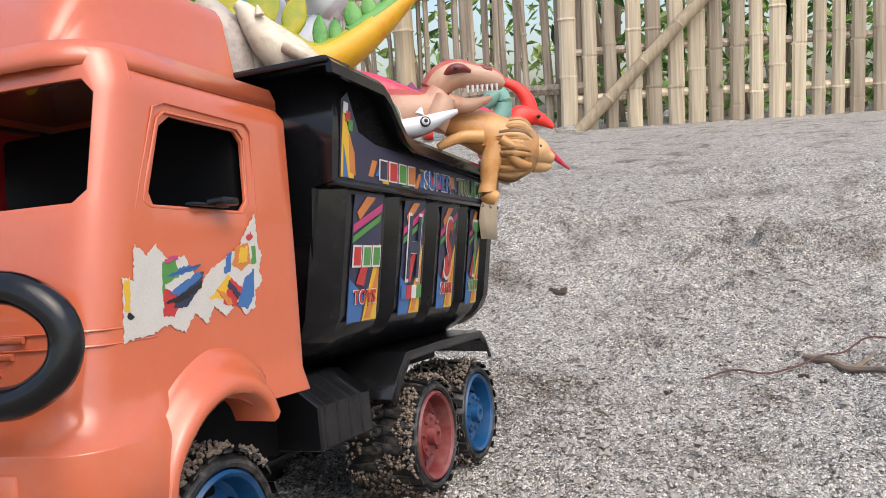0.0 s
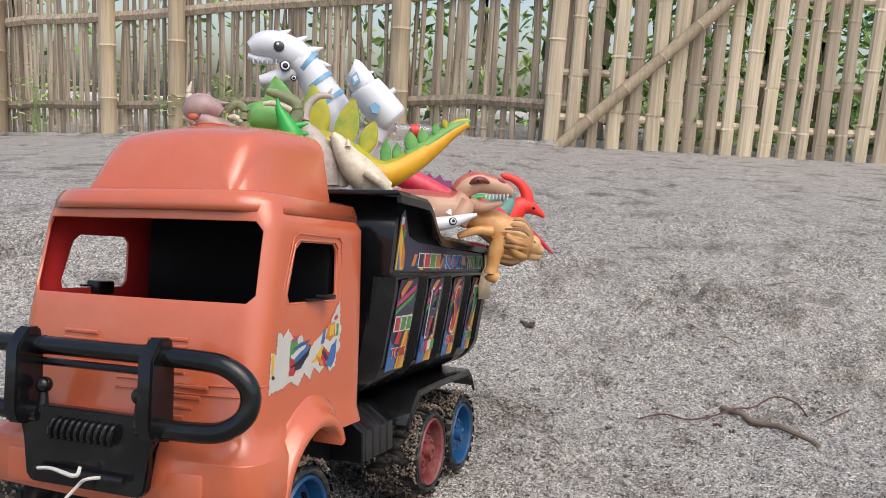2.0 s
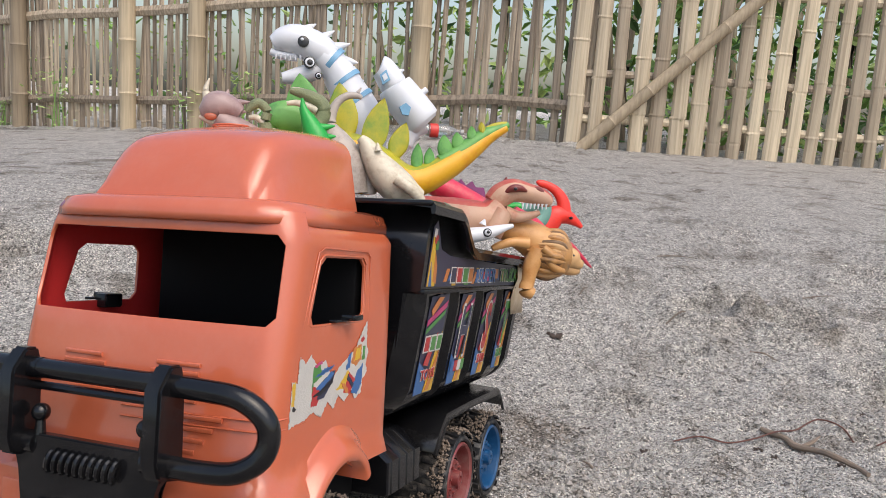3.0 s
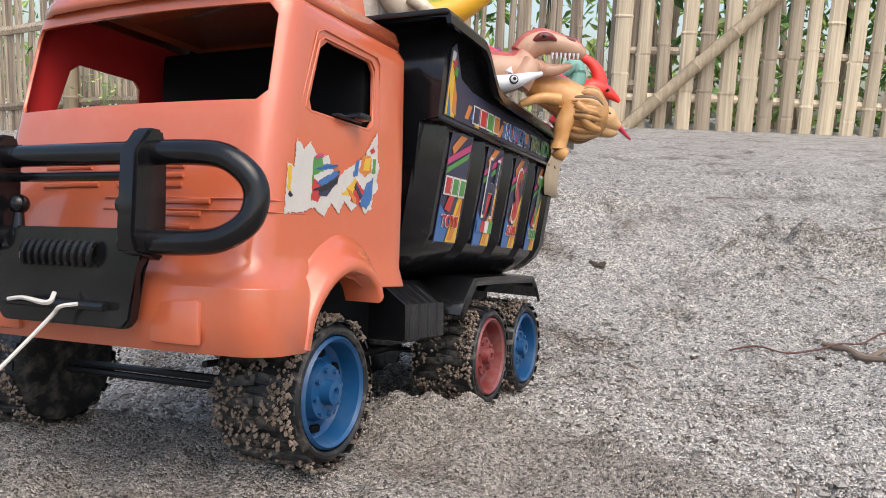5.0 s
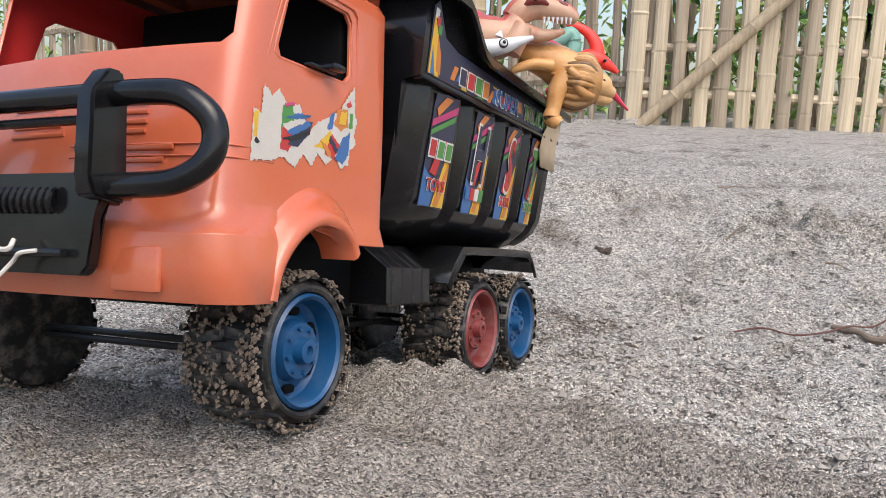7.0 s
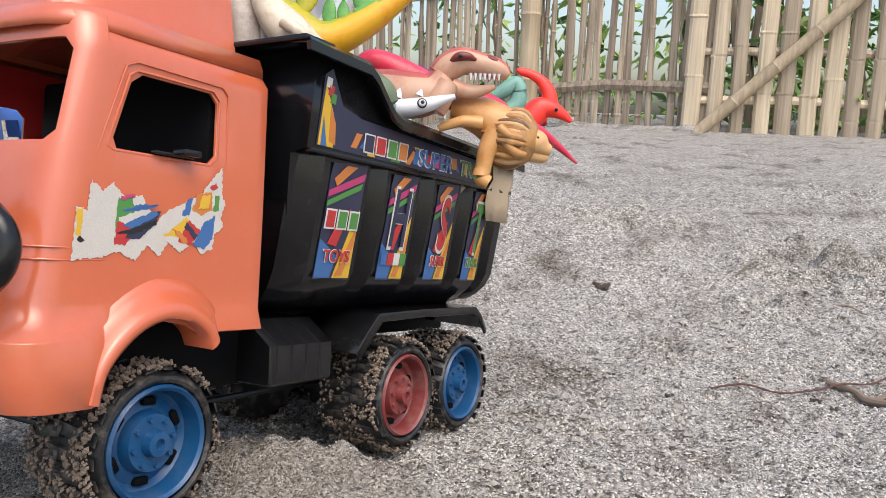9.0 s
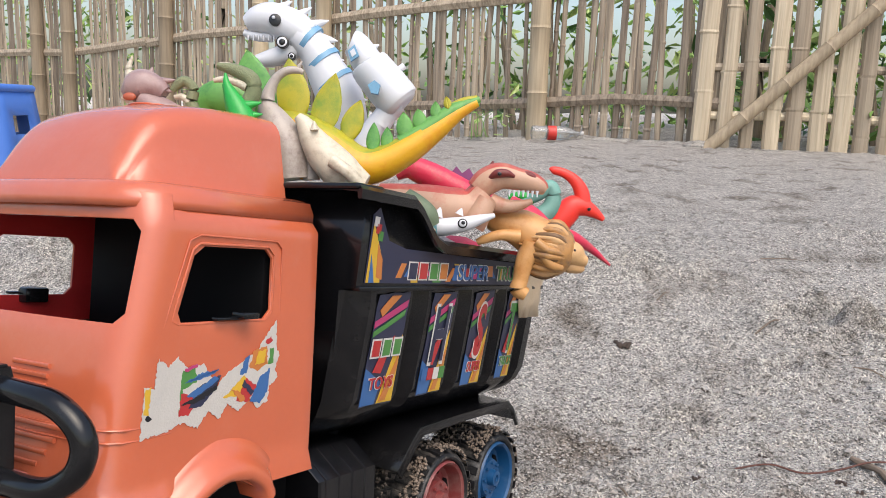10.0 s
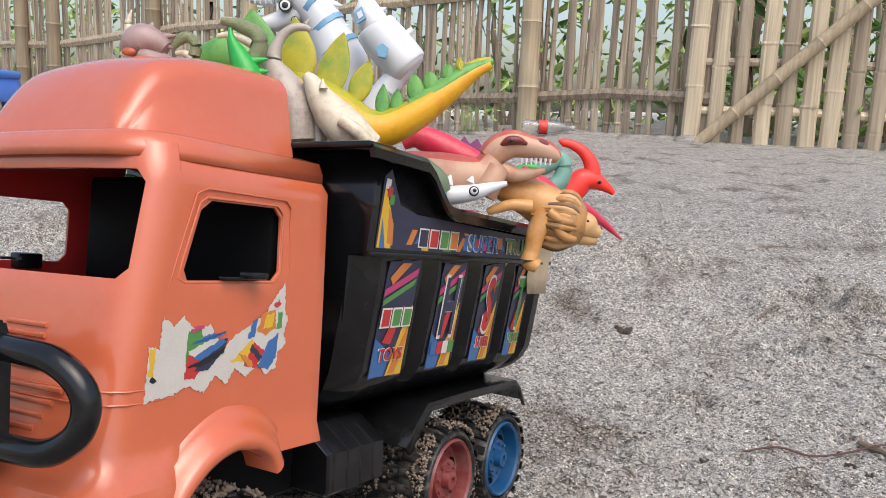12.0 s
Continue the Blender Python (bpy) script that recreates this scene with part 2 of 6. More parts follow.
# ---- the ground ----
BASE_Y = (-60, -0.4, 0.60, 0.75, 0.85, 1.1, 1.25, 1.36, 1.5, 2.2, 3.5, 4.8, 9.0, 60)
BASE_Z = (-0.05, -0.05, -0.060, -0.074, -0.068, -0.030, 0.006, 0.034, 0.056, 0.108, 0.162, 0.200, 0.30, 0.5)
CREST_X = (-1.2, -0.35, -0.22, -0.10, 0.0, 0.06, 0.13, 0.30, 0.8)
CREST_Y = (0.30, 0.35, 0.37, 0.35, 0.27, 0.21, 0.185, 0.16, 0.05)
DENTS = [(0.372, 1.269, 0.063, 0.021), (0.472, 1.302, 0.057, 0.016), (0.549, 1.235, 0.069, 0.023), (0.098, 1.494, 0.081, 0.023), (0.024, 1.449, 0.057, 0.014),
         (0.307, 1.1, 0.04, 0.011), (0.614, 1.044, 0.057, 0.018), (0.708, 1.078, 0.046, 0.016), (0.142, 0.909, 0.034, 0.008), (0.496, 0.841, 0.034, 0.009),
         (0.826, 1.55, 0.081, 0.021), (-0.55, 1.2, 0.08, 0.02), (-0.75, 1.6, 0.1, 0.03), (-1.1, 1.3, 0.12, 0.035), (0.649, 1.944, 0.081, 0.014)]


def crest_line(x):
    return sum(np.interp(x + k, CREST_X, CREST_Y) for k in (-0.05, 0.0, 0.05)) / 3


def ground_z(x, y):
    z = 0.0
    for k in (-0.09, -0.03, 0.03, 0.09):
        z += np.interp(y + k, BASE_Y, BASE_Z) / 4
    crest = crest_line(x)
    s = min(1.0, max(0.0, (crest + 0.02 - y) / 0.06))
    s = s * s * (3 - 2 * s)
    rise = 0.050 + (0.016 if x < -0.04 else 0.022) * math.exp(-(((crest - 0.03 - y) / 0.045) ** 2)) * min(1.0, max(0.0, (x + 0.36) / 0.12)) + 0.08 * min(0.42, max(0.0, crest - 0.12 - y)) - 0.012 * min(1.0, max(0.0, (-0.25 - x) / 0.12))
    rise *= min(1.0, max(0.0, (0.9 - x) / 0.5)) * min(1.0, max(0.0, (x + 0.95) / 0.5))
    z += s * rise
    z += 0.075 * max(-5.5, min(0.0, x + 0.2)) * min(1.0, max(0.0, (y - 1.6) / 2.5))
    v = Vector((x, y, 0))
    near = 1.0 if y < 2 else 0.6
    z += near * 0.008 * noise.noise(v * 4.1) + near * 0.009 * noise.noise(v * 11.0) + 0.0085 * noise.noise(v * 27.0) + 0.0062 * noise.noise(v * 63.0) - 0.004 * abs(noise.noise(v * 41.0 + Vector((3, 7, 1))))
    for dx, dy, r, d in DENTS:
        q = ((x - dx) ** 2 + (1.6 * (y - dy)) ** 2) / (0.64 * r * r)
        if q < 6:
            z += 3.2 * d * (-math.exp(-q) + 0.45 * math.exp(-((math.sqrt(q) - 1.5) ** 2) * 3))
    return z


def spread_axis(lo, hi, step, ends):
    mid = list(np.arange(lo, hi, step))
    out, s, v = [], step, hi
    while v < ends[1]:
        out.append(v)
        s *= 1.06
        v += s
    back, s, v = [], step, lo
    while v > ends[0]:
        s *= 1.06
        v -= s
        back.append(v)
    return back[::-1] + mid + out + [ends[1]]


def build_ground():
    xs, ys = spread_axis(-0.42, 0.72, 0.0052, (-80, 80)), spread_axis(-0.20, 1.45, 0.0060, (-40, 90))
    rnd = random.Random(5)
    verts = []
    for y in ys:
        for x in xs:
            g = (rnd.random() - 0.5) * 0.0034 if -0.6 < x < 0.9 and -0.4 < y < 1.6 else 0.0
            verts.append((x, y, ground_z(x, y) + g))
    w = len(xs)
    faces = [(j * w + i, j * w + i + 1, (j + 1) * w + i + 1, (j + 1) * w + i) for j in range(len(ys) - 1) for i in range(w - 1)]
    me = bpy.data.meshes.new("ground")
    me.from_pydata(verts, [], faces)
    me.materials.append(SAND)
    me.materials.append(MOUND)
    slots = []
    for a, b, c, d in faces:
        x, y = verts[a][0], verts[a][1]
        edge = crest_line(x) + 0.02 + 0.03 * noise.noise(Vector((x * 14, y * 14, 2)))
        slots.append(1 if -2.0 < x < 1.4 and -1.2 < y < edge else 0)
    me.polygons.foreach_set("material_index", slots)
    me.shade_smooth()
    return tagged(new("ground", me), "dry grey-brown coarse sand ground with dents and a low mound", "ground", kind="structure")


build_ground()


def build_grains(name, label, count, y0, y1, r0, r1, material, mound, crumbs, seed):
    """Loose grains or crumbs lying on the sand."""
    rnd = random.Random(seed)
    verts, faces = [], []
    corner = [(1, 0, 0), (-1, 0, 0), (0, 1, 0), (0, -1, 0), (0, 0, 1), (0, 0, -1)]
    tri = [(0, 2, 4), (2, 1, 4), (1, 3, 4), (3, 0, 4), (2, 0, 5), (1, 2, 5), (3, 1, 5), (0, 3, 5)]
    for _ in range(count):
        y = y0 + (y1 - y0) * rnd.random() ** 1.4
        x = -0.5 + (1.1 + 0.7 * max(0, y)) * rnd.random()
        if (y < crest_line(x)) != mound:
            continue
        r = r0 + r1 * rnd.random() ** 3
        if crumbs and noise.noise(Vector((x * 6, y * 6, 4))) < rnd.uniform(-0.1, 0.35):
            continue
        z = ground_z(x, y) + r * 0.35
        b = len(verts)
        a = rnd.random() * 6.3
        ca, sa = math.cos(a), math.sin(a)
        for p in corner:
            q = [c * r * (0.7 + 0.6 * rnd.random()) for c in p]
            verts.append((x + q[0] * ca - q[1] * sa, y + q[0] * sa + q[1] * ca, z + q[2] * 0.8))
        faces += [(b + i, b + j, b + k) for i, j, k in tri]
    me = bpy.data.meshes.new(name)
    me.from_pydata(verts, [], faces)
    me.materials.append(material)
    tagged(new(name, me), label, "sand", kind="stuff")


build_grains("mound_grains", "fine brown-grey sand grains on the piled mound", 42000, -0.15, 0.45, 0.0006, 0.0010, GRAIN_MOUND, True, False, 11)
build_grains("sand_grains", "loose coarse pale sand grains on the ground", 45000, 0.1, 1.7, 0.0010, 0.0016, GRAIN, False, False, 12)
build_grains("sand_crumbs", "small crumbs and stones of dry sand on the ground", 22000, 0.25, 2.2, 0.0016, 0.0046, CRUMB, False, True, 13)

# ---- the bamboo fence and gate ----
FENCE_A, FENCE_DIR = Vector((0.66, 4.81, 0)), Vector((-0.926, 0.377, 0))
FENCE_LEN = 10.6


def fence_point(s, off=0.0, z=0.0):
    p = FENCE_A + FENCE_DIR * s + Vector((-0.377, -0.926, 0)) * off
    return Vector((p.x, p.y, ground_z(p.x, p.y) + z))


def slat_mesh(name, h, w, d, joints, seed):
    """A split bamboo lath with its nodes standing a little proud."""
    rnd = random.Random(seed)
    bm = bmesh.new()
    zs = [0.0]
    for j in joints:
        zs += [j - 0.012, j, j + 0.012]
    zs += [h]
    rings = []
    for i, z in enumerate(zs):
        k = 1.1 if i % 3 == 2 and 0 < i < len(zs) - 1 else 1.0
        sx, sy = 0.006 * (rnd.random() - 0.5), 0.006 * (rnd.random() - 0.5)
        rings.append([bm.verts.new((sx + w * k * a, sy - d * k * b, z)) for a, b in ((-0.5, 0), (-0.36, 0.75), (0, 1.0), (0.36, 0.75), (0.5, 0), (0, 0.15))])
    for a, b in zip(rings, rings[1:]):
        for k in range(6):
            bm.faces.new((a[k], a[(k + 1) % 6], b[(k + 1) % 6], b[k]))
    bm.faces.new(rings[0][::-1]), bm.faces.new(rings[-1])
    me = bpy.data.meshes.new(name)
    bmesh.ops.recalc_face_normals(bm, faces=bm.faces)
    bm.to_mesh(me)
    bm.free()
    return me


def pole_mesh(bm, a, b, r, joints=5, seg=12):
    """A whole bamboo pole with nodes from a to b."""
    a, b = Vector(a), Vector(b)
    pts, rad = [], []
    for i in range(joints):
        for f, k in ((0.02, 1.0), (0.48, 0.97), (0.94, 1.0), (0.965, 1.09), (0.985, 1.0)):
            pts.append(a.lerp(b, (i + f) / joints))
            rad.append(r * k)
    tube(bm, pts, rad, seg, up=(0.3, 1, 0.1))


fence = thing("bamboo_fence", "weathered split bamboo fence of uprights on horizontal rails", "fence", kind="structure")
gate = thing("bamboo_gate", "pale split bamboo gate panel braced by a leaning pole", "gate", kind="structure")
rnd = random.Random(3)
turn_f = Matrix.Rotation(math.atan2(-FENCE_DIR.y, -FENCE_DIR.x), 4, "Z")
for n, (s0, s1) in enumerate(((0, 5.4), (5.4, FENCE_LEN))):
    for z, r in ((0.25, 0.030), (0.95, 0.034), (1.62, 0.034)):
        bm = bmesh.new()
        pts = [fence_point(s0 + (s1 - s0) * k / 8, 0.035, z + 0.012 * math.sin(k * 2.1 + n)) for k in range(9)]
        tube(bm, pts, r, 6, flat=1.25)
        part("rail", bm, BAMBOO_GREY, fence, "dark split bamboo rail")
for s in (1.20, 3.11, 3.80, 5.05, 6.63, 7.2, 8.9, 10.3):
    bm = bmesh.new()
    p = fence_point(s, 0.10)
    pole_mesh(bm, (p.x, p.y, p.z - 0.1), (p.x + 0.02 * math.sin(s * 3), p.y, p.z + 2.4), 0.066, 6, 14)
    part("post", bm, POST, fence, "thick round bamboo post")
slats = [slat_mesh("slat", 2.0, w, 0.014, [j0, j0 + 0.37, j0 + 0.77, j0 + 1.2, j0 + 1.6], i) for i, (w, j0) in enumerate(((0.039, 0.22), (0.052, 0.14), (0.031, 0.32), (0.046, 0.06)))]
for me in slats:
    me.materials.append(BAMBOO_GREY)
wide = [slat_mesh("slat", 2.0, w, 0.023, [j0, j0 + 0.34, j0 + 0.71, j0 + 1.1, j0 + 1.5], i + 9) for i, (w, j0) in enumerate(((0.096, 0.25), (0.087, 0.11), (0.103, 0.34), (0.080, 0.18)))]
for me in wide:
    me.materials.append(BAMBOO)
s = 0.06
count = 0
while s < FENCE_LEN and count < 170:
    if rnd.random() > 0.07:
        ob = new("slat", slats[rnd.randrange(4)])
        p = fence_point(s, 0.012 + 0.01 * rnd.random(), 0.012)
        ob.matrix_world = Matrix.Translation(p) @ turn_f @ pose(0, 0, 0, 0, rnd.uniform(-1.3, 1.3), rnd.uniform(-12, 12))
        ob.parent = fence
        count += 1
    s += rnd.uniform(0.048, 0.085)
# a low kerb of earth and stones along the fence foot
bm = bmesh.new()
for k in range(60):
    p = fence_point(0.1 + k * 0.15, 0.10 + 0.03 * rnd.random(), -0.01)
    blob(bm, p, (0.10 + 0.05 * rnd.random(), 0.06, 0.03 + 0.012 * rnd.random()), 0, pose(0, 0, 0, 0, 0, rnd.uniform(-20, 20)), 8, 5)
foot = part("fence_foot", bm, SAND, None)
tagged(foot, "low lumpy earth edge along the fence foot", "earth bank", kind="structure")

GATE_Y, GATE_X0, GATE_X1 = 4.77, 0.52, 5.3
for z, r in ((0.18, 0.027), (0.46, 0.025), (1.0, 0.03), (1.6, 0.03)):
    bm = bmesh.new()
    tube(bm, [(GATE_X0 - 0.02 + (GATE_X1 - GATE_X0) * k / 8, GATE_Y + 0.03, ground_z(GATE_X0, GATE_Y) + z + 0.01 * math.sin(k * 1.7)) for k in range(9)], r, 8)
    part("rail", bm, BAMBOO_GREY if z == 0.46 else BAMBOO, gate)
x = GATE_X0
while x < GATE_X1:
    ob = new("slat", wide[rnd.randrange(4)])
    ob.matrix_world = Matrix.Translation((x, GATE_Y, ground_z(x, GATE_Y) - 0.025 + 0.012 * rnd.random())) @ pose(0, 0, 0, 0, rnd.uniform(-0.9, 0.9), rnd.uniform(-8, 8))
    ob.parent = gate
    x += rnd.uniform(0.112, 0.140)
bm = bmesh.new()
pole_mesh(bm, (0.55, GATE_Y - 0.06, ground_z(0.5, GATE_Y) - 0.02), (2.02, GATE_Y - 0.08, ground_z(0.5, GATE_Y) + 1.40), 0.038, 7, 12)
part("brace", bm, POST, gate, "smooth bamboo pole leaning across the gate")

# ---- greenery behind the fence ----


def leaf_material(name, color):
    m = base_material(name, color, 0.5, 0, 0.1, 8, 0.5, 0.4)
    b = m.node_tree.nodes["Principled BSDF"]
    b.inputs["Transmission Weight"].default_value = 0.0
    b.inputs["Subsurface Weight"].default_value = 0.0
    return m


# base colours are raised to stand in for light coming through the leaves
LEAF = [leaf_material("leaf_green", (0.20, 0.36, 0.08)), leaf_material("leaf_light", (0.42, 0.54, 0.18)), leaf_material("leaf_dark", (0.08, 0.17, 0.05))]


def build_bush(x, y, w, h, count, seed, leaf=0.14, z0=0.0):
    """A thicket: stems, and a crown of separate leaves with gaps between them."""
    rnd = random.Random(seed)
    bush = thing("bush", "leafy green thicket behind the bamboo fence", "bush", "bushes behind the fence")
    gz = ground_z(x, y)
    bm = bmesh.new()
    for k in range(7):
        a = x + rnd.uniform(-w / 2, w / 2)
        limb(bm, [(a, y, gz - 0.05, 0.035), (a + rnd.uniform(-0.15, 0.15), y, gz + h * 0.5, 0.025), (a + rnd.uniform(-0.4, 0.4), y, gz + h, 0.01)], 6, 3)
    part("trunk", bm, BAMBOO_GREY, bush)
    bm = bmesh.new()
    for _ in range(count):
        c = Vector((x + rnd.gauss(0, w * 0.3), y + rnd.gauss(0, 0.35), gz + z0 + rnd.random() * h))
        l = leaf * rnd.uniform(0.6, 1.5)
        m = Matrix.Translation(c) @ Euler((rnd.uniform(0, 6.3), rnd.uniform(-1, 1), rnd.uniform(0, 6.3))).to_matrix().to_4x4()
        v = [bm.verts.new(m @ Vector(p)) for p in ((0, 0, 0), (l * 0.4, l * 0.17, 0.01), (l, 0, -0.02), (l * 0.4, -l * 0.17, 0.01))]
        f1, f2 = bm.faces.new((v[0], v[1], v[2])), bm.faces.new((v[0], v[2], v[3]))
        f1.material_index = f2.material_index = rnd.choice((0, 0, 1, 1, 2))
    part("crown", bm, LEAF, bush, smooth=0)


for i, (bx, by, w, h, c) in enumerate(((-0.7, 6.95, 2.4, 2.4, 1000), (1.0, 7.35, 2.6, 2.6, 1000), (-2.9, 8.35, 2.9, 2.6, 520), (-5.1, 9.35, 3.3, 2.9, 480), (3.1, 7.15, 2.6, 2.2, 1200), (5.1, 7.65, 2.6, 2.4, 900), (-7.5, 10.35, 3.5, 3.1, 1200), (-10.5, 11.35, 4.0, 3.1, 1000), (1.4, 5.70, 1.4, 1.7, 700), (2.8, 5.80, 1.4, 1.7, 700), (4.1, 5.90, 1.4, 1.7, 600))):
    build_bush(bx, by, w, h, c, 40 + i)

# ---- the toy dump truck; local x across, y towards its tail, z up from the hubs ----
TRUCK_M = Matrix(((0.9398, 0.3413, -0.0152, -0.3240), (-0.3329, 0.9250, 0.1833, 0.2414), (0.0766, -0.1672, 0.9829, 0.0419), (0, 0, 0, 1)))
loc, rot, _ = TRUCK_M.decompose()
TRUCK_M = Matrix.LocRotScale(loc, rot, None)
truck = thing("toy_dump_truck", "orange and black plastic toy dump truck loaded with toys on sand", "toy truck", m=TRUCK_M)

HALF = 0.113
FRONT_Z = (0.030, 0.055, 0.074, 0.082, 0.10, 0.166, 0.245, 0.262)
FRONT_Y = (-0.106, -0.113, -0.113, -0.103, -0.099, -0.090, -0.076, -0.074)
SIDE_Z = (0.030, 0.072, 0.082, 0.16, 0.245, 0.262)
SIDE_X = (0.119, 0.119, 0.1145, 0.114, 0.112, 0.106)
ARCH_Y = (-0.12, -0.064, -0.058, -0.048, -0.034, -0.014, 0.004, 0.020, 0.0265, 0.0268, 0.09)
ARCH_Z = (0.034, 0.034, 0.050, 0.063, 0.074, 0.081, 0.079, 0.071, 0.066, 0.072, 0.072)


def cab_half(z):
    return float(np.interp(z, SIDE_Z, SIDE_X))


def cab_front(z):
    return float(np.interp(z, FRONT_Z, FRONT_Y))


def build_cab():
    """The shell as one sheet round three sides, open at the windows, thickened inwards."""
    rows = [0.0, 0.14, 0.28, 0.34, 0.42, 0.6, 0.8, 1.0]
    zwin = [0.184, 0.190, 0.21, 0.225, 0.231, 0.238, 0.245, 0.252, 0.258, 0.262]
    win_f = lambda z: float(np.interp(z, (0.184, 0.231), (-0.0525, -0.038)))
    side = ["rear", 0.068, 0.05, 0.0285, "wr", 0.012, -0.006, -0.02, "wf", "a", "b", "c"]
    bm = bmesh.new()
    grid = []

    def column(sign, kind, u):
        """Points of one column from the lower edge up."""
        pts = []
        y_at = (lambda z: u) if kind == "s" else None
        foot = float(np.interp(u, ARCH_Y, ARCH_Z)) if kind == "s" else 0.034
        zs = [foot + (0.172 - foot) * r for r in rows] + zwin
        for z in zs:
            f = cab_front(z)
            low = min(1.0, max(0.0, (0.084 - z) / 0.014))
            low = 0.0085 * low * low * (3 - 2 * low)
            hw = cab_half(z) + (low * min(1.0, max(0.0, (-0.046 - u) / 0.018)) if kind == "s" else low)
            r = 0.020
            if kind == "s":
                y = u
                if u < -0.031:
                    w = float(np.interp(z, (0.12, 0.172), (0, 1)))
                    k = {-0.032: -0.3, -0.038: 0.0, -0.050: 0.35, -0.057: 0.7, -0.064: 1.0}[u]
                    a = win_f(z)
                    y = u * (1 - w) + w * (a + (min(f + r, a - 0.004) - a) * k)
                if z > 0.25:
                    y = min(y, 0.076 - (z - 0.25) * 0.8)
                x = hw - max(0.0, (z - 0.25)) * 0.9
                pts.append(Vector((sign * x, max(y, f + r) if z < 0.172 else y, z)))
            elif kind == "c":
                a = u * math.pi / 2
                pts.append(Vector((sign * (hw - r + r * math.cos(a)), f + r - r * math.sin(a), z)))
            else:
                bulge = 0.006 * (1 - (u / 0.1) ** 2)
                pts.append(Vector((u * (hw - r) / 0.1, f - bulge, z)))
        return pts

    right = [("s", y) for y in (0.076, 0.066, 0.05, 0.0285, 0.0225, 0.008, -0.01, -0.022, -0.032, -0.038, -0.050, -0.057, -0.064)]
    arc = [("c", k / 5) for k in range(0, 6)]
    mid = [("f", x) for x in (0.088, 0.06, 0.03, 0, -0.03, -0.06, -0.088)]
    cols = [(1, *c) for c in right] + [(1, *c) for c in arc] + [(1, *c) for c in mid] + [(-1, *c) for c in arc[::-1]] + [(-1, *c) for c in right[::-1]]
    for sg, k, u in cols:
        grid.append([bm.verts.new(p) for p in column(sg, k, u)])
    n_low = len(rows)
    for i in range(len(cols) - 1):
        (sg, k, u), (_, k2, u2) = cols[i], cols[i + 1]
        for j in range(len(grid[0]) - 1):
            za = grid[i][j].co.z + 1e-6
            side_open = k == k2 == "s" and j >= n_low and 0.183 < za and grid[i][j + 1].co.z < 0.2315 and -0.0381 <= min(u, u2) and max(u, u2) <= 0.0286
            wind_open = j >= n_low and grid[i][j].co.z > 0.183 and grid[i][j + 1].co.z < 0.2455 and not (k == k2 == "s") and not (k == "c" and k2 == "c" and max(u, u2) <= 0.61) and not (k == "s" or k2 == "s")
            if side_open or wind_open:
                zl, zh = grid[i][j].co.z, grid[i][j + 1].co.z
                ends = (0.0285, -0.038) if side_open else (0.6,)
                edge_i = [n for n, (kk, uu) in ((i, (k, u)), (i + 1, (k2, u2))) if any(abs(uu - e) < 1e-6 for e in ends) and kk == ("s" if side_open else "c")]
                edge_j = [j] if abs(zl - 0.184) < 1e-5 else [j + 1] if abs(zh - (0.231 if side_open else 0.245)) < 1e-5 else []
                if edge_i and edge_j:
                    ei, ej = edge_i[0], edge_j[0]
                    bm.faces.new((grid[ei][ej], grid[2 * i + 1 - ei][ej], grid[ei][2 * j + 1 - ej]))
                continue
            q = [grid[i][j], grid[i + 1][j], grid[i + 1][j + 1], grid[i][j + 1]]
            q = list({tuple(round(c, 5) for c in v.co): v for v in q}.values())
            if len(q) > 2:
                bm.faces.new(q)
    bmesh.ops.remove_doubles(bm, verts=bm.verts, dist=0.0003)
    ob = part("cab_shell", bm, [ORANGE, ORANGE_SHADED], truck, "glossy orange plastic cab shell", 50)
    sol = ob.modifiers.new("thick", "SOLIDIFY")
    # material_offset gives the inner faces the red painted-in shade
    sol.thickness, sol.offset, sol.material_offset = 0.0025, -1, 1
    ob.data.flip_normals() if ob.data.polygons[0].normal.dot(Vector((1, 0, 0))) < 0 else None
    bev = ob.modifiers.new("round", "BEVEL")
    bev.width, bev.segments, bev.limit_method, bev.angle_limit = 0.0012, 2, "ANGLE", radians(50)
    return ob


cab = build_cab()


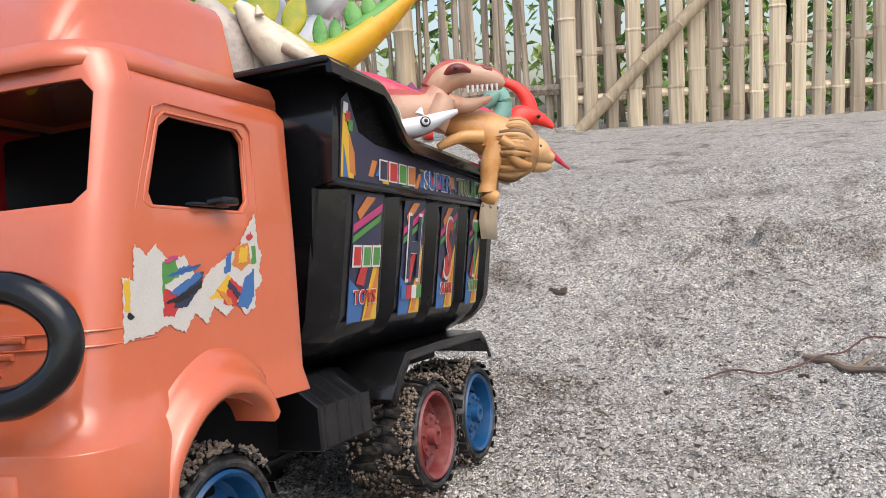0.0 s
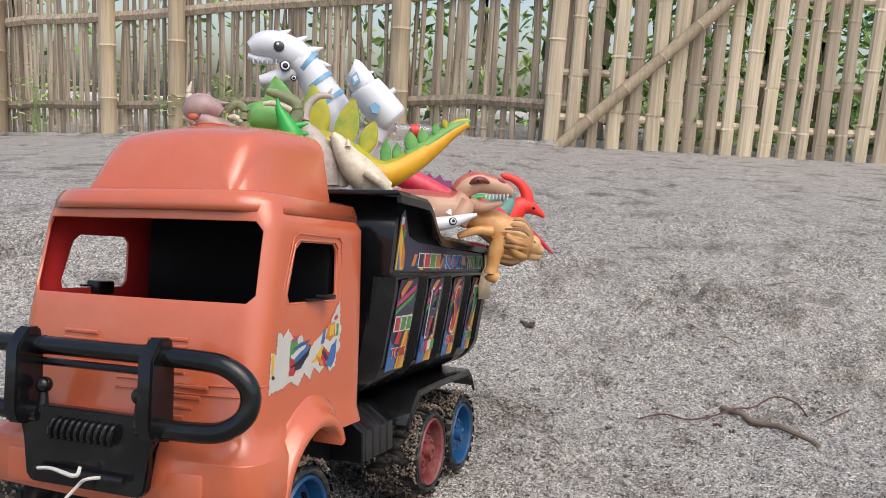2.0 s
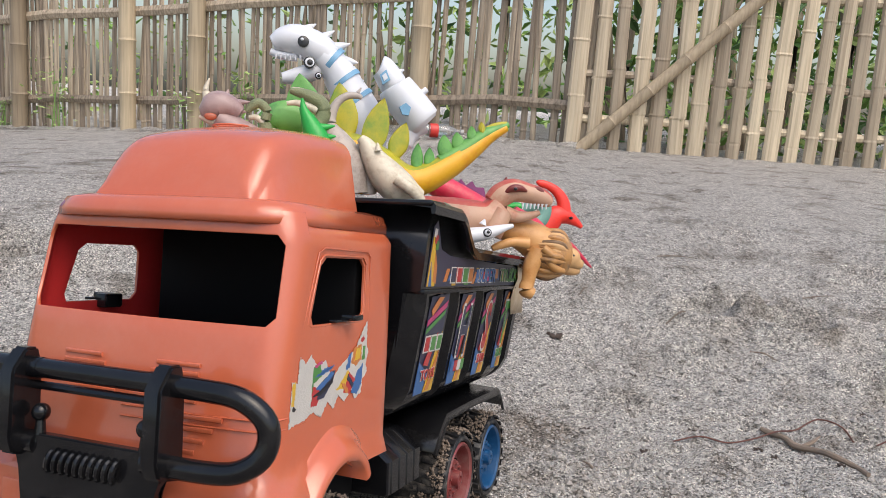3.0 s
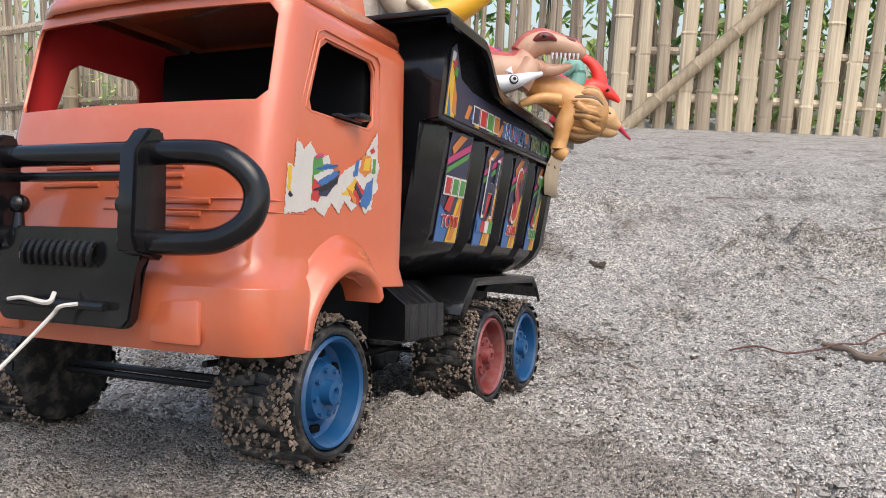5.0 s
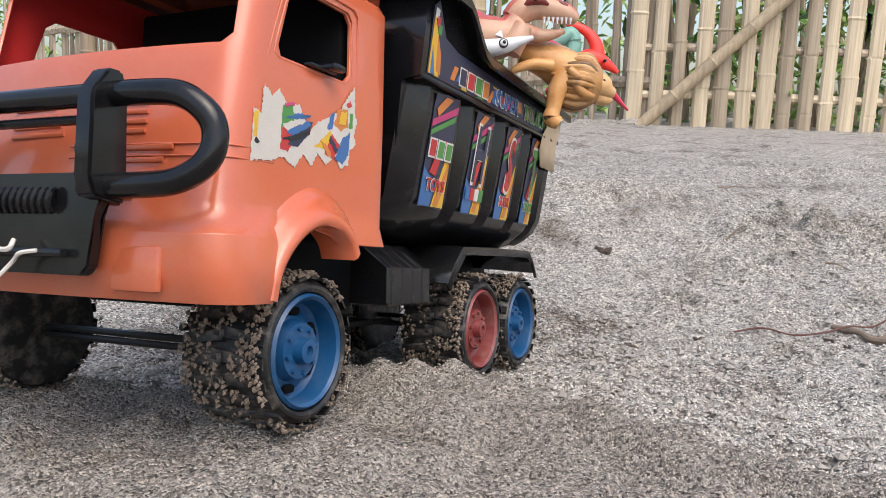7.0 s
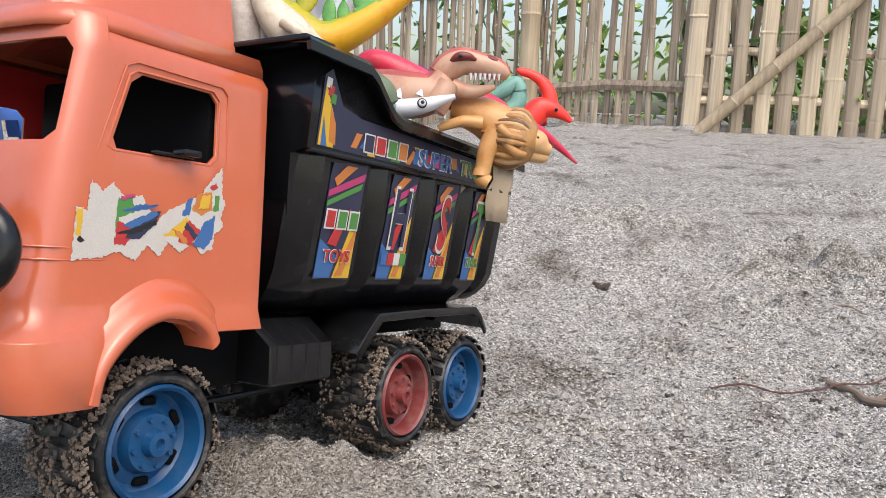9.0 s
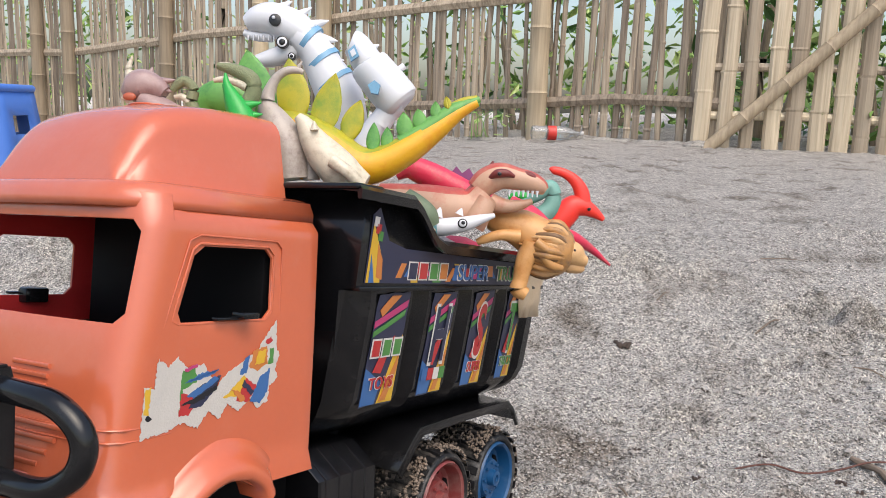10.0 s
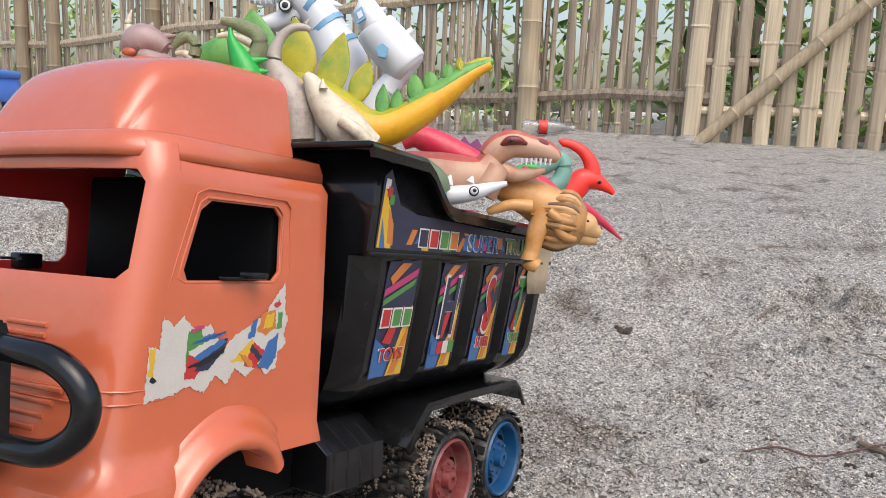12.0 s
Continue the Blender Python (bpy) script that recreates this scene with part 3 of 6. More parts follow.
def build_roof():
    """Roof plate with its visor lip, and the domed wind fairing on it."""
    bm = bmesh.new()
    out = []
    for x, y in ((0.103, 0.074), (0.1035, -0.04), (0.102, -0.056), (0.093, -0.070), (0.078, -0.077), (0.05, -0.080), (0, -0.082), (-0.05, -0.080), (-0.078, -0.077), (-0.093, -0.070), (-0.102, -0.056), (-0.1035, -0.04), (-0.103, 0.074)):
        out.append((x, y))
    a = [bm.verts.new((x * 1.035, y - (0.003 if y < 0 else 0), 0.2525)) for x, y in out]
    b = [bm.verts.new((x * 1.035, y - (0.003 if y < 0 else 0), 0.258)) for x, y in out]
    c = [bm.verts.new((x * 1.0, y, 0.2655)) for x, y in out]
    d = [bm.verts.new((x * 0.9, y * 0.92, 0.268)) for x, y in out]
    for p, q in ((a, b), (b, c), (c, d)):
        for i in range(len(p) - 1):
            bm.faces.new((p[i], p[i + 1], q[i + 1], q[i]))
    bm.faces.new(d)
    ob = part("roof", bm, ORANGE, truck, smooth=60)
    m = ob.modifiers.new("thick", "SOLIDIFY")
    m.thickness, m.offset = 0.0025, 0
    bm = bmesh.new()
    prof = smooth_path([(-0.070, 0.262), (-0.066, 0.275), (-0.056, 0.296), (-0.040, 0.315), (-0.018, 0.324), (0.010, 0.329), (0.045, 0.3315), (0.074, 0.332)], 4)
    rings = []
    for y, z in prof:
        h = z - 0.262
        top, base = 0.071, 0.081
        r = min(0.02, h * 0.8)
        ring = []
        for k in range(9):
            t = k / 8
            ring.append((base - (base - top) * t, 0.262 + (h - r) * t))
        for k in range(1, 7):
            a = k / 6 * math.pi / 2
            ring.append((top - r + r * math.cos(a), 0.262 + h - r + r * math.sin(a)))
        crown = 0.004 * h / 0.075
        xs = [top - r - (top - r) * k / 5 for k in range(1, 6)]
        ring += [(x, 0.262 + h + crown * (1 - (x / (top - r)) ** 2)) for x in xs]
        full = [(x, zz) for x, zz in ring] + [(-x, zz) for x, zz in ring[-2::-1]]
        rings.append([bm.verts.new((x, y, zz)) for x, zz in full])
    for p, q in zip(rings, rings[1:]):
        for i in range(len(p) - 1):
            bm.faces.new((p[i], p[i + 1], q[i + 1], q[i]))
    bm.faces.new(rings[-1])
    fairing = part("roof_fairing", bm, ORANGE, truck, "domed orange roof fairing with a moulded badge", 60)
    bm = bmesh.new()
    tube(bm, [(-0.012 + 0.016 * math.cos(a), 0.016 + 0.011 * math.sin(a), 0.3342) for a in np.linspace(0, 6.2832, 22)], 0.0009, 6, caps=False)
    tube(bm, [(-0.024, 0.016, 0.3342), (-0.012, 0.02, 0.3348), (0.0, 0.016, 0.3342)], 0.0012, 6)
    part("badge", bm, ORANGE, fairing)


build_roof()


def strip(parent, name, pts, r, material, label="", flat=0.6, up=(1, 0, 0), seg=8):
    bm = bmesh.new()
    tube(bm, pts, r, seg, flat=flat, up=up)
    return part(name, bm, material, parent, label)


# moulded ribs on the cab front
for k in range(5):
    z = 0.132 + k * 0.0058
    for sx in (-1, 1):
        strip(truck, "grille_rib", [(sx * (0.008 + 0.004 * k), cab_front(z) - 0.0062, z), (sx * 0.058, cab_front(z) - 0.0046, z)], 0.0016, ORANGE, flat=0.7)
for k in range(5):
    z = 0.092 + k * 0.0075
    strip(truck, "grille_rib", [(0.030, cab_front(z) - 0.0058, z), (0.080 - 0.006 * (4 - k), cab_front(z) - 0.0035, z)], 0.0018, ORANGE, flat=0.7)
for z in (0.124, 0.117):
    pts = [(HALF + 0.0008, -0.052, z + 0.001), (HALF + 0.0006, cab_front(z) + 0.022, z)]
    pts += [(cab_half(z) - 0.02 + 0.0205 * math.cos(a), cab_front(z) + 0.02 - 0.0205 * math.sin(a), z) for a in (0.4, 0.8, 1.2, 1.57)]
    pts += [(0.06, cab_front(z) - 0.0045, z), (0.0, cab_front(z) - 0.0062, z)]
    strip(truck, "belt_line", pts, 0.0009, ORANGE, flat=0.8, up=(0, 0, 1))
for side in (1, -1):
    x = side * (HALF + 0.0001)
    loop = [(-0.060, 0.105), (-0.062, 0.150), (-0.0615, 0.178), (-0.044, 0.2345), (-0.036, 0.238), (0.032, 0.237), (0.0375, 0.232), (0.0385, 0.12), (0.035, 0.109), (-0.055, 0.1045), (-0.060, 0.105)]
    strip(truck, "door_seam", [(x, y, z) for y, z in loop], 0.0007, ORANGE, flat=0.8)
    frame_loop = [(-0.0500, 0.1828), (-0.0545, 0.1850), (-0.0525, 0.193), (-0.0415, 0.2290), (-0.0365, 0.2328), (0.0240, 0.2328), (0.0302, 0.2270), (0.0302, 0.1885), (0.0240, 0.1828), (-0.0500, 0.1828)]
    strip(truck, "window_rim", [(x, y, z) for y, z in frame_loop], 0.0009, ORANGE, flat=0.8)
    bm = bmesh.new()
    sw = smooth_path([(-0.066, 0.036), (-0.061, 0.055), (-0.050, 0.070), (-0.034, 0.0825), (-0.014, 0.089), (0.006, 0.0865), (0.021, 0.077), (0.0275, 0.066)], 4)
    rings = []
    for y, z in sw:
        t = np.array((y + 0.012, z - 0.025))
        t = t / np.linalg.norm(t)
        sec = [(0.100, -0.006), (0.1275, -0.0065), (0.1290, -0.004), (0.1288, 0.000), (0.1262, 0.0045), (0.1222, 0.0085), (0.1186, 0.0125), (0.1160, 0.017), (0.1142, 0.023), (0.1110, 0.024)]
        k = float(np.interp(y, (-0.066, -0.052, -0.015), (0.25, 0.5, 0.8)))
        rings.append([bm.verts.new((side * sx, y + t[0] * o * (k if o > 0 else 1), z + t[1] * o * (k if o > 0 else 1))) for sx, o in sec])
    for p, q in zip(rings, rings[1:]):
        for i in range(10):
            bm.faces.new((p[i], p[(i + 1) % 10], q[(i + 1) % 10], q[i]))
    bm.faces.new(rings[0][::-1]), bm.faces.new(rings[-1])
    part("wheel_arch", bm, ORANGE, truck, "flared orange wheel arch", 60)
    bm = bmesh.new()
    box(bm, side * 0.1190, 0.000, 0.1875, 0.012, 0.014, 0.0045, 0.0012)
    box(bm, side * 0.1150, -0.008, 0.1855, 0.006, 0.03, 0.002, 0.0006)
    part("mirror_stub", bm, BLACK, truck, "small black plastic mirror stub")
# bumper relief
for sx in (-1, 1):
    bm = bmesh.new()
    box(bm, sx * 0.072, -0.1142, 0.052, 0.036, 0.005, 0.026, 0.0022)
    part("bumper_panel", bm, ORANGE, truck)

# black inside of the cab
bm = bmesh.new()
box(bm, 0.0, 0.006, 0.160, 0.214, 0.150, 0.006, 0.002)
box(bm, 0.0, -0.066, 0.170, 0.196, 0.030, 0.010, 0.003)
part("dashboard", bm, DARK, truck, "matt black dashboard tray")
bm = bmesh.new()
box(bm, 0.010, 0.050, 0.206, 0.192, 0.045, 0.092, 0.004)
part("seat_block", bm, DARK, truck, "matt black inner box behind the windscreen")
for x in (0.06, -0.05):
    bm = bmesh.new()
    box(bm, x, -0.080, 0.1745, 0.07, 0.006, 0.003, 0.001)
    part("wiper_ledge", bm, BLACK, truck)
bm = bmesh.new()
box(bm, -0.108, -0.006, 0.184, 0.012, 0.020, 0.012, 0.002)
part("inner_catch", bm, BLACK, truck)

# bull bar
bar = part("bull_bar", bmesh.new(), BLACK, truck, "black plastic bull bar with a stamped plate")
BY = -0.128
for sx in (-1, 1):
    loop = [(0.045, BY, 0.147), (0.09, BY, 0.1465), (0.112, BY + 0.002, 0.144), (0.126, BY + 0.006, 0.134), (0.1295, BY + 0.008, 0.122), (0.126, BY + 0.006, 0.109), (0.112, BY + 0.002, 0.0995), (0.09, BY, 0.097), (0.045, BY, 0.0965)]
    q = smooth_path([(sx * x, y, z) for x, y, z in loop], 4)
    strip(bar, "loop_tube", q, 0.0072, BLACK, flat=1.0, up=(0, 1, 0), seg=12)
    bm = bmesh.new()
    m = Matrix(((0, 0, 1, 0), (1, 0, 0, 0), (0, 1, 0, 0), (0, 0, 0, 1)))
    prism(bm, [(BY - 0.012, 0.090), (BY - 0.016, 0.10), (BY - 0.016, 0.146), (BY - 0.006, 0.160), (BY + 0.004, 0.160), (BY + 0.008, 0.148), (BY + 0.010, 0.10), (BY + 0.008, 0.086)], 0.013, Matrix.Translation((sx * 0.060, 0, 0)) @ m)
    bmesh.ops.bevel(bm, geom=bm.edges[:], offset=0.0016, segments=2, affect="EDGES")
    part("upright", bm, BLACK, bar)
    bm = bmesh.new()
    tube(bm, [(sx * 0.044, BY, 0.098), (sx * 0.044, BY, 0.113)], [0.0045, 0.003], 10, up=(0, 1, 0))
    blob(bm, (sx * 0.044, BY, 0.1175), (0.0062, 0.0062, 0.0062), u=12, v=8)
    part("knob", bm, BLACK, bar)
strip(bar, "top_tube", [(-0.06, BY, 0.147), (0.06, BY, 0.147)], 0.0068, BLACK, flat=1.0, up=(0, 0, 1), seg=12)
strip(bar, "thin_tube", [(-0.06, BY + 0.003, 0.1345), (0.06, BY + 0.003, 0.1345)], 0.0030, BLACK, flat=1.0, up=(0, 0, 1), seg=8)
bm = bmesh.new()
prism(bm, [(-0.064, 0.104), (0.064, 0.104), (0.062, 0.090), (0.056, 0.080), (0.054, 0.052), (0.049, 0.047), (-0.049, 0.047), (-0.054, 0.052), (-0.056, 0.080), (-0.062, 0.090)], 0.008, Matrix(((1, 0, 0, 0), (0, 0, -1, BY), (0, 1, 0, 0), (0, 0, 0, 1))))
bmesh.ops.bevel(bm, geom=bm.edges[:], offset=0.0012, segments=2, affect="EDGES")
part("plate", bm, BLACK, bar)
for k in range(10):
    bm = bmesh.new()
    x = -0.027 + k * 0.006
    tube(bm, [(x + 0.0042 * 0 + 0.0012 * math.cos(a), BY - 0.006 - 0.003 * abs(math.sin(a)), 0.0885 + 0.006 * math.cos(a)) for a in np.linspace(0, math.pi, 7)], 0.0022, 8, up=(1, 0, 0))
    part("spring_coil", bm, BLACK, bar)
strip(bar, "hook_rod", [(-0.04, BY - 0.008, 0.059), (0.04, BY - 0.008, 0.059)], 0.0026, BLACK, flat=1.0, up=(0, 0, 1))

STRING = base_material("cotton_string", (0.62, 0.58, 0.52), 0.9, 0, 0.3, 400, 0.25)
knot = bmesh.new()
limb(knot, [(0.022, BY - 0.011, 0.060, 0.0013), (0.012, BY - 0.014, 0.058, 0.0013), (0.004, BY - 0.013, 0.052, 0.0013), (-0.006, BY - 0.022, 0.036, 0.0012), (-0.02, BY - 0.05, 0.0, 0.0012), (-0.03, BY - 0.075, -0.035, 0.0012), (-0.045, BY - 0.10, -0.047, 0.0012)], 6, 6)
limb(knot, [(0.006, BY - 0.013, 0.066, 0.0013), (0.004, BY - 0.016, 0.060, 0.0016), (-0.02, BY - 0.013, 0.0615, 0.0013), (-0.034, BY - 0.012, 0.060, 0.0013)], 6, 6)
st = part("pull_string", knot, STRING, None)
st.matrix_world = TRUCK_M
tagged(st, "thin off-white cotton pull string tied to the bull bar", "string")

# chassis
bm = bmesh.new()
box(bm, 0, 0.235, 0.058, 0.075, 0.46, 0.022, 0.003)
box(bm, 0, 0.04, 0.05, 0.16, 0.12, 0.05, 0.004)
part("chassis", bm, DARK, truck)
for side in (1, -1):
    bm = bmesh.new()
    sec = [(0.052, 0.075), (0.089, 0.075), (0.1135, 0.057), (0.1145, 0.029), (0.1125, 0.027), (0.052, 0.027)]
    rings = [[bm.verts.new((side * x, y, z)) for x, z in sec] for y in (0.0925, 0.0945, 0.163, 0.165)]
    for r in (0, 3):
        for v in rings[r]:
            v.co.x = side * (0.075 + (abs(v.co.x) - 0.075) * 0.97)
            v.co.z = 0.05 + (v.co.z - 0.05) * 0.95
    for p, q in zip(rings, rings[1:]):
        for i in range(6):
            bm.faces.new((p[i], p[(i + 1) % 6], q[(i + 1) % 6], q[i]))
    bm.faces.new(rings[0][::-1]), bm.faces.new(rings[-1])
    box_part = part("fuel_tank", bm, BLACK, truck, "ribbed black plastic side tank", 30)
    for k in range(4):
        y = 0.100 + k * 0.0165
        strip(box_part, "tank_rib", [(side * 0.089, y, 0.0750), (side * 0.1135, y, 0.0572), (side * 0.1145, y, 0.029)], 0.0008, BLACK, flat=1.0, up=(0, 1, 0))
    bm = bmesh.new()
    prof = [(0.196, 0.044), (0.212, 0.062), (0.228, 0.0765), (0.30, 0.0785), (0.405, 0.0785), (0.418, 0.070), (0.430, 0.056)]
    lo, hi = 0.030, 0.114
    a = [bm.verts.new((side * hi, y, z)) for y, z in prof]
    b = [bm.verts.new((side * lo, y, z + 0.004)) for y, z in prof]
    c = [bm.verts.new((side * (hi + 0.002), y + (0.31 - y) * 0.03, z - 0.006)) for y, z in prof]
    for p, q in ((a, b), (c, a)):
        for i in range(len(p) - 1):
            bm.faces.new((p[i], p[i + 1], q[i + 1], q[i]))
    ob = part("mudguard", bm, BLACK, truck, "angular black plastic mudguard", 30)
    mm = ob.modifiers.new("thick", "SOLIDIFY")
    mm.thickness, mm.offset = 0.003, 0
for y, z in ((0.0, 0.0), (0.27, 0.0), (0.376, 0.0), (0.0, -0.006)):
    strip(truck, "axle", [(-0.16, y, z), (0.1, y, z)], 0.0028, STEEL, flat=1.0, up=(0, 0, 1))
for x in (-0.022, 0.022):
    strip(truck, "tie_rod", [(x, 0.02, -0.002 if x > 0 else 0.006), (x, 0.26, 0.004)], 0.0028, STEEL, flat=1.0, up=(0, 0, 1))


LUGS = {}


def build_wheel(name_rim, side, y, seed, rim_mat, shift):
    """A knobbly tyre with a dished rim; x is the axle."""
    w = new("wheel")
    w.parent = truck
    w.matrix_basis = pose(shift, y, 0, 57 * (seed % 5), 0, 0) @ Matrix.Diagonal((1.08, 1.06, 1.06, 1))
    R, x0, x1 = 0.050, 0.036, 0.096
    bm = bmesh.new()
    prof = [(x0, 0.030), (x0, 0.040), (x0 + 0.003, 0.0445), (x0 + 0.008, 0.0462), (x1 - 0.010, 0.0462), (x1 - 0.003, 0.0445), (x1 + 0.0005, 0.0415), (x1 + 0.001, 0.0395), (x1 - 0.0005, 0.0375), (x1 - 0.004, 0.0365), (x1 - 0.010, 0.036)]
    n = 48
    rings = [[bm.verts.new((side * x, r * math.cos(2 * math.pi * k / n), r * math.sin(2 * math.pi * k / n))) for k in range(n)] for x, r in prof]
    for p, q in zip(rings, rings[1:]):
        for k in range(n):
            bm.faces.new((p[k], p[(k + 1) % n], q[(k + 1) % n], q[k]))
    bm.faces.new(rings[0])
    part("tyre", bm, RUBBER, w, "chunky black plastic tyre caked with sand", 35)
    lugs = 22
    for half, off in ((0, 0), (1, 0.5)):
        if (side, half) not in LUGS:
            bm = bmesh.new()
            xa, xb = ((x0 + 0.002, x0 + 0.034), (x0 + 0.027, x1 + 0.001))[half]
            vs = []
            for xx, aa in ((xa, 0.0), (xb, 0.09 if half else -0.09)):
                for da, rr in ((-0.085, 0.0455), (-0.065, R), (0.065, R), (0.085, 0.0455)):
                    low = rr == R and ((half and xx > x1 - 0.005) or (not half and xx < x0 + 0.005))
                    rr -= 0.003 if low else 0.0
                    vs.append(bm.verts.new((side * xx, rr * math.cos(aa + da), rr * math.sin(aa + da))))
            for k in range(3):
                bm.faces.new((vs[k], vs[k + 1], vs[k + 5], vs[k + 4]))
            bm.faces.new(vs[0:4]), bm.faces.new(vs[4:8])
            first = part("tread_block", bm, RUBBER, w, smooth=0)
            LUGS[side, half] = first.data
            bpy.data.objects.remove(first)
        for k in range(lugs):
            lug = new("tread_block", LUGS[side, half])
            lug.parent = w
            lug.matrix_basis = Matrix.Rotation(2 * math.pi * (k + off) / lugs, 4, "X")
    bm = bmesh.new()
    prof = [(x1 - 0.010, 0.0365), (x1 - 0.001, 0.0362), (x1 + 0.001, 0.0345), (x1 - 0.001, 0.0325), (x1 - 0.013, 0.0305), (x1 - 0.016, 0.027), (x1 - 0.013, 0.020), (x1 - 0.006, 0.0175), (x1 - 0.006, 0.0085), (x1 + 0.0005, 0.0075), (x1 + 0.001, 0.0035), (x1 - 0.002, 0.0030)]
    rings = [[bm.verts.new((side * x, r * math.cos(2 * math.pi * k / 40), r * math.sin(2 * math.pi * k / 40))) for k in range(40)] for x, r in prof]
    for p, q in zip(rings, rings[1:]):
        for k in range(40):
            bm.faces.new((p[k], p[(k + 1) % 40], q[(k + 1) % 40], q[k]))
    bm.faces.new(rings[-1])
    rim = part("rim", bm, rim_mat, w, "dished %s plastic rim" % name_rim, 35)
    for k in range(8):
        bm = bmesh.new()
        a = 2 * math.pi * k / 8
        tube(bm, [(side * (x1 - 0.008), 0.0145 * math.cos(a), 0.0145 * math.sin(a)), (side * (x1 - 0.0035), 0.0145 * math.cos(a), 0.0145 * math.sin(a))], [0.0021, 0.0016], 8, up=(0, 0.3, 1))
        part("wheel_nut", bm, rim_mat, w)
    for k in range(6):
        bm = bmesh.new()
        a = 2 * math.pi * (k + 0.5) / 6
        m = Matrix.Translation((side * (x1 - 0.0145), 0.0245 * math.cos(a), 0.0245 * math.sin(a))) @ Matrix.Rotation(a, 4, "X")
        box(bm, 0, 0, 0, 0.006, 0.0055, 0.0105, 0.0018, m=None)
        bmesh.ops.transform(bm, matrix=m, verts=bm.verts)
        part("rim_slot", bm, DARK, w)
    rnd = random.Random(seed)
    bm = bmesh.new()
    for _ in range(2600):
        a = rnd.random() * 6.2832
        x = x0 + (x1 - x0) * (1 - rnd.random() ** 1.4) * 0.98
        clump = noise.noise(Vector((x * 60, math.cos(a) * 3 + seed, math.sin(a) * 3)))
        if clump < -0.05:
            continue
        r = rnd.uniform(0.0008, 0.0021)
        rr = 0.0462 + rnd.random() * 0.0042
        o = bmesh.ops.create_icosphere(bm, subdivisions=0 or 1, radius=r)["verts"] if rnd.random() < 0.0 else None
        c = Vector((side * x, rr * math.cos(a), rr * math.sin(a)))
        v = [bm.verts.new(c + Vector(p) * r * rnd.uniform(0.8, 1.3)) for p in ((1, 0, 0), (0, 1, 0), (-1, 0, 0), (0, -1, 0), (0, 0, 1), (0, 0, -1))]
        for i, j, k2 in ((0, 1, 4), (1, 2, 4), (2, 3, 4), (3, 0, 4), (1, 0, 5), (2, 1, 5), (3, 2, 5), (0, 3, 5)):
            bm.faces.new((v[i], v[j], v[k2]))
    tagged(part("stuck_sand", bm, [GRAIN_STUCK], w, smooth=0), kind="stuff")


for i, (y, mr, ml, nr, nl) in enumerate(((0.0, RIM_BLUE, RIM_BLUE, "blue", "blue"), (0.277, RIM_RED, RIM_BLUE, "red", "blue"), (0.384, RIM_BLUE, RIM_RED, "blue", "red"))):
    build_wheel(nr, 1, y, 2 * i + 1, mr, 0.005 if i == 0 else 0.012)
    build_wheel(nl, -1, y, 2 * i + 2, ml, -0.105 if i == 0 else -0.02)


# dump bed: high front with a lip, stepped down to lower sides
def bed_top(y):
    return float(np.interp(y, (0.078, 0.155, 0.198, 0.206, 0.448), (0.279, 0.277, 0.247, 0.243, 0.236)))


def bed_x(z):
    """Half width of the plain side at a height."""
    return float(np.interp(z, (0.078, 0.086, 0.096, 0.115, 0.203, 0.206, 0.25, 0.28), (0.070, 0.086, 0.094, 0.101, 0.115, 0.131, 0.135, 0.137)))


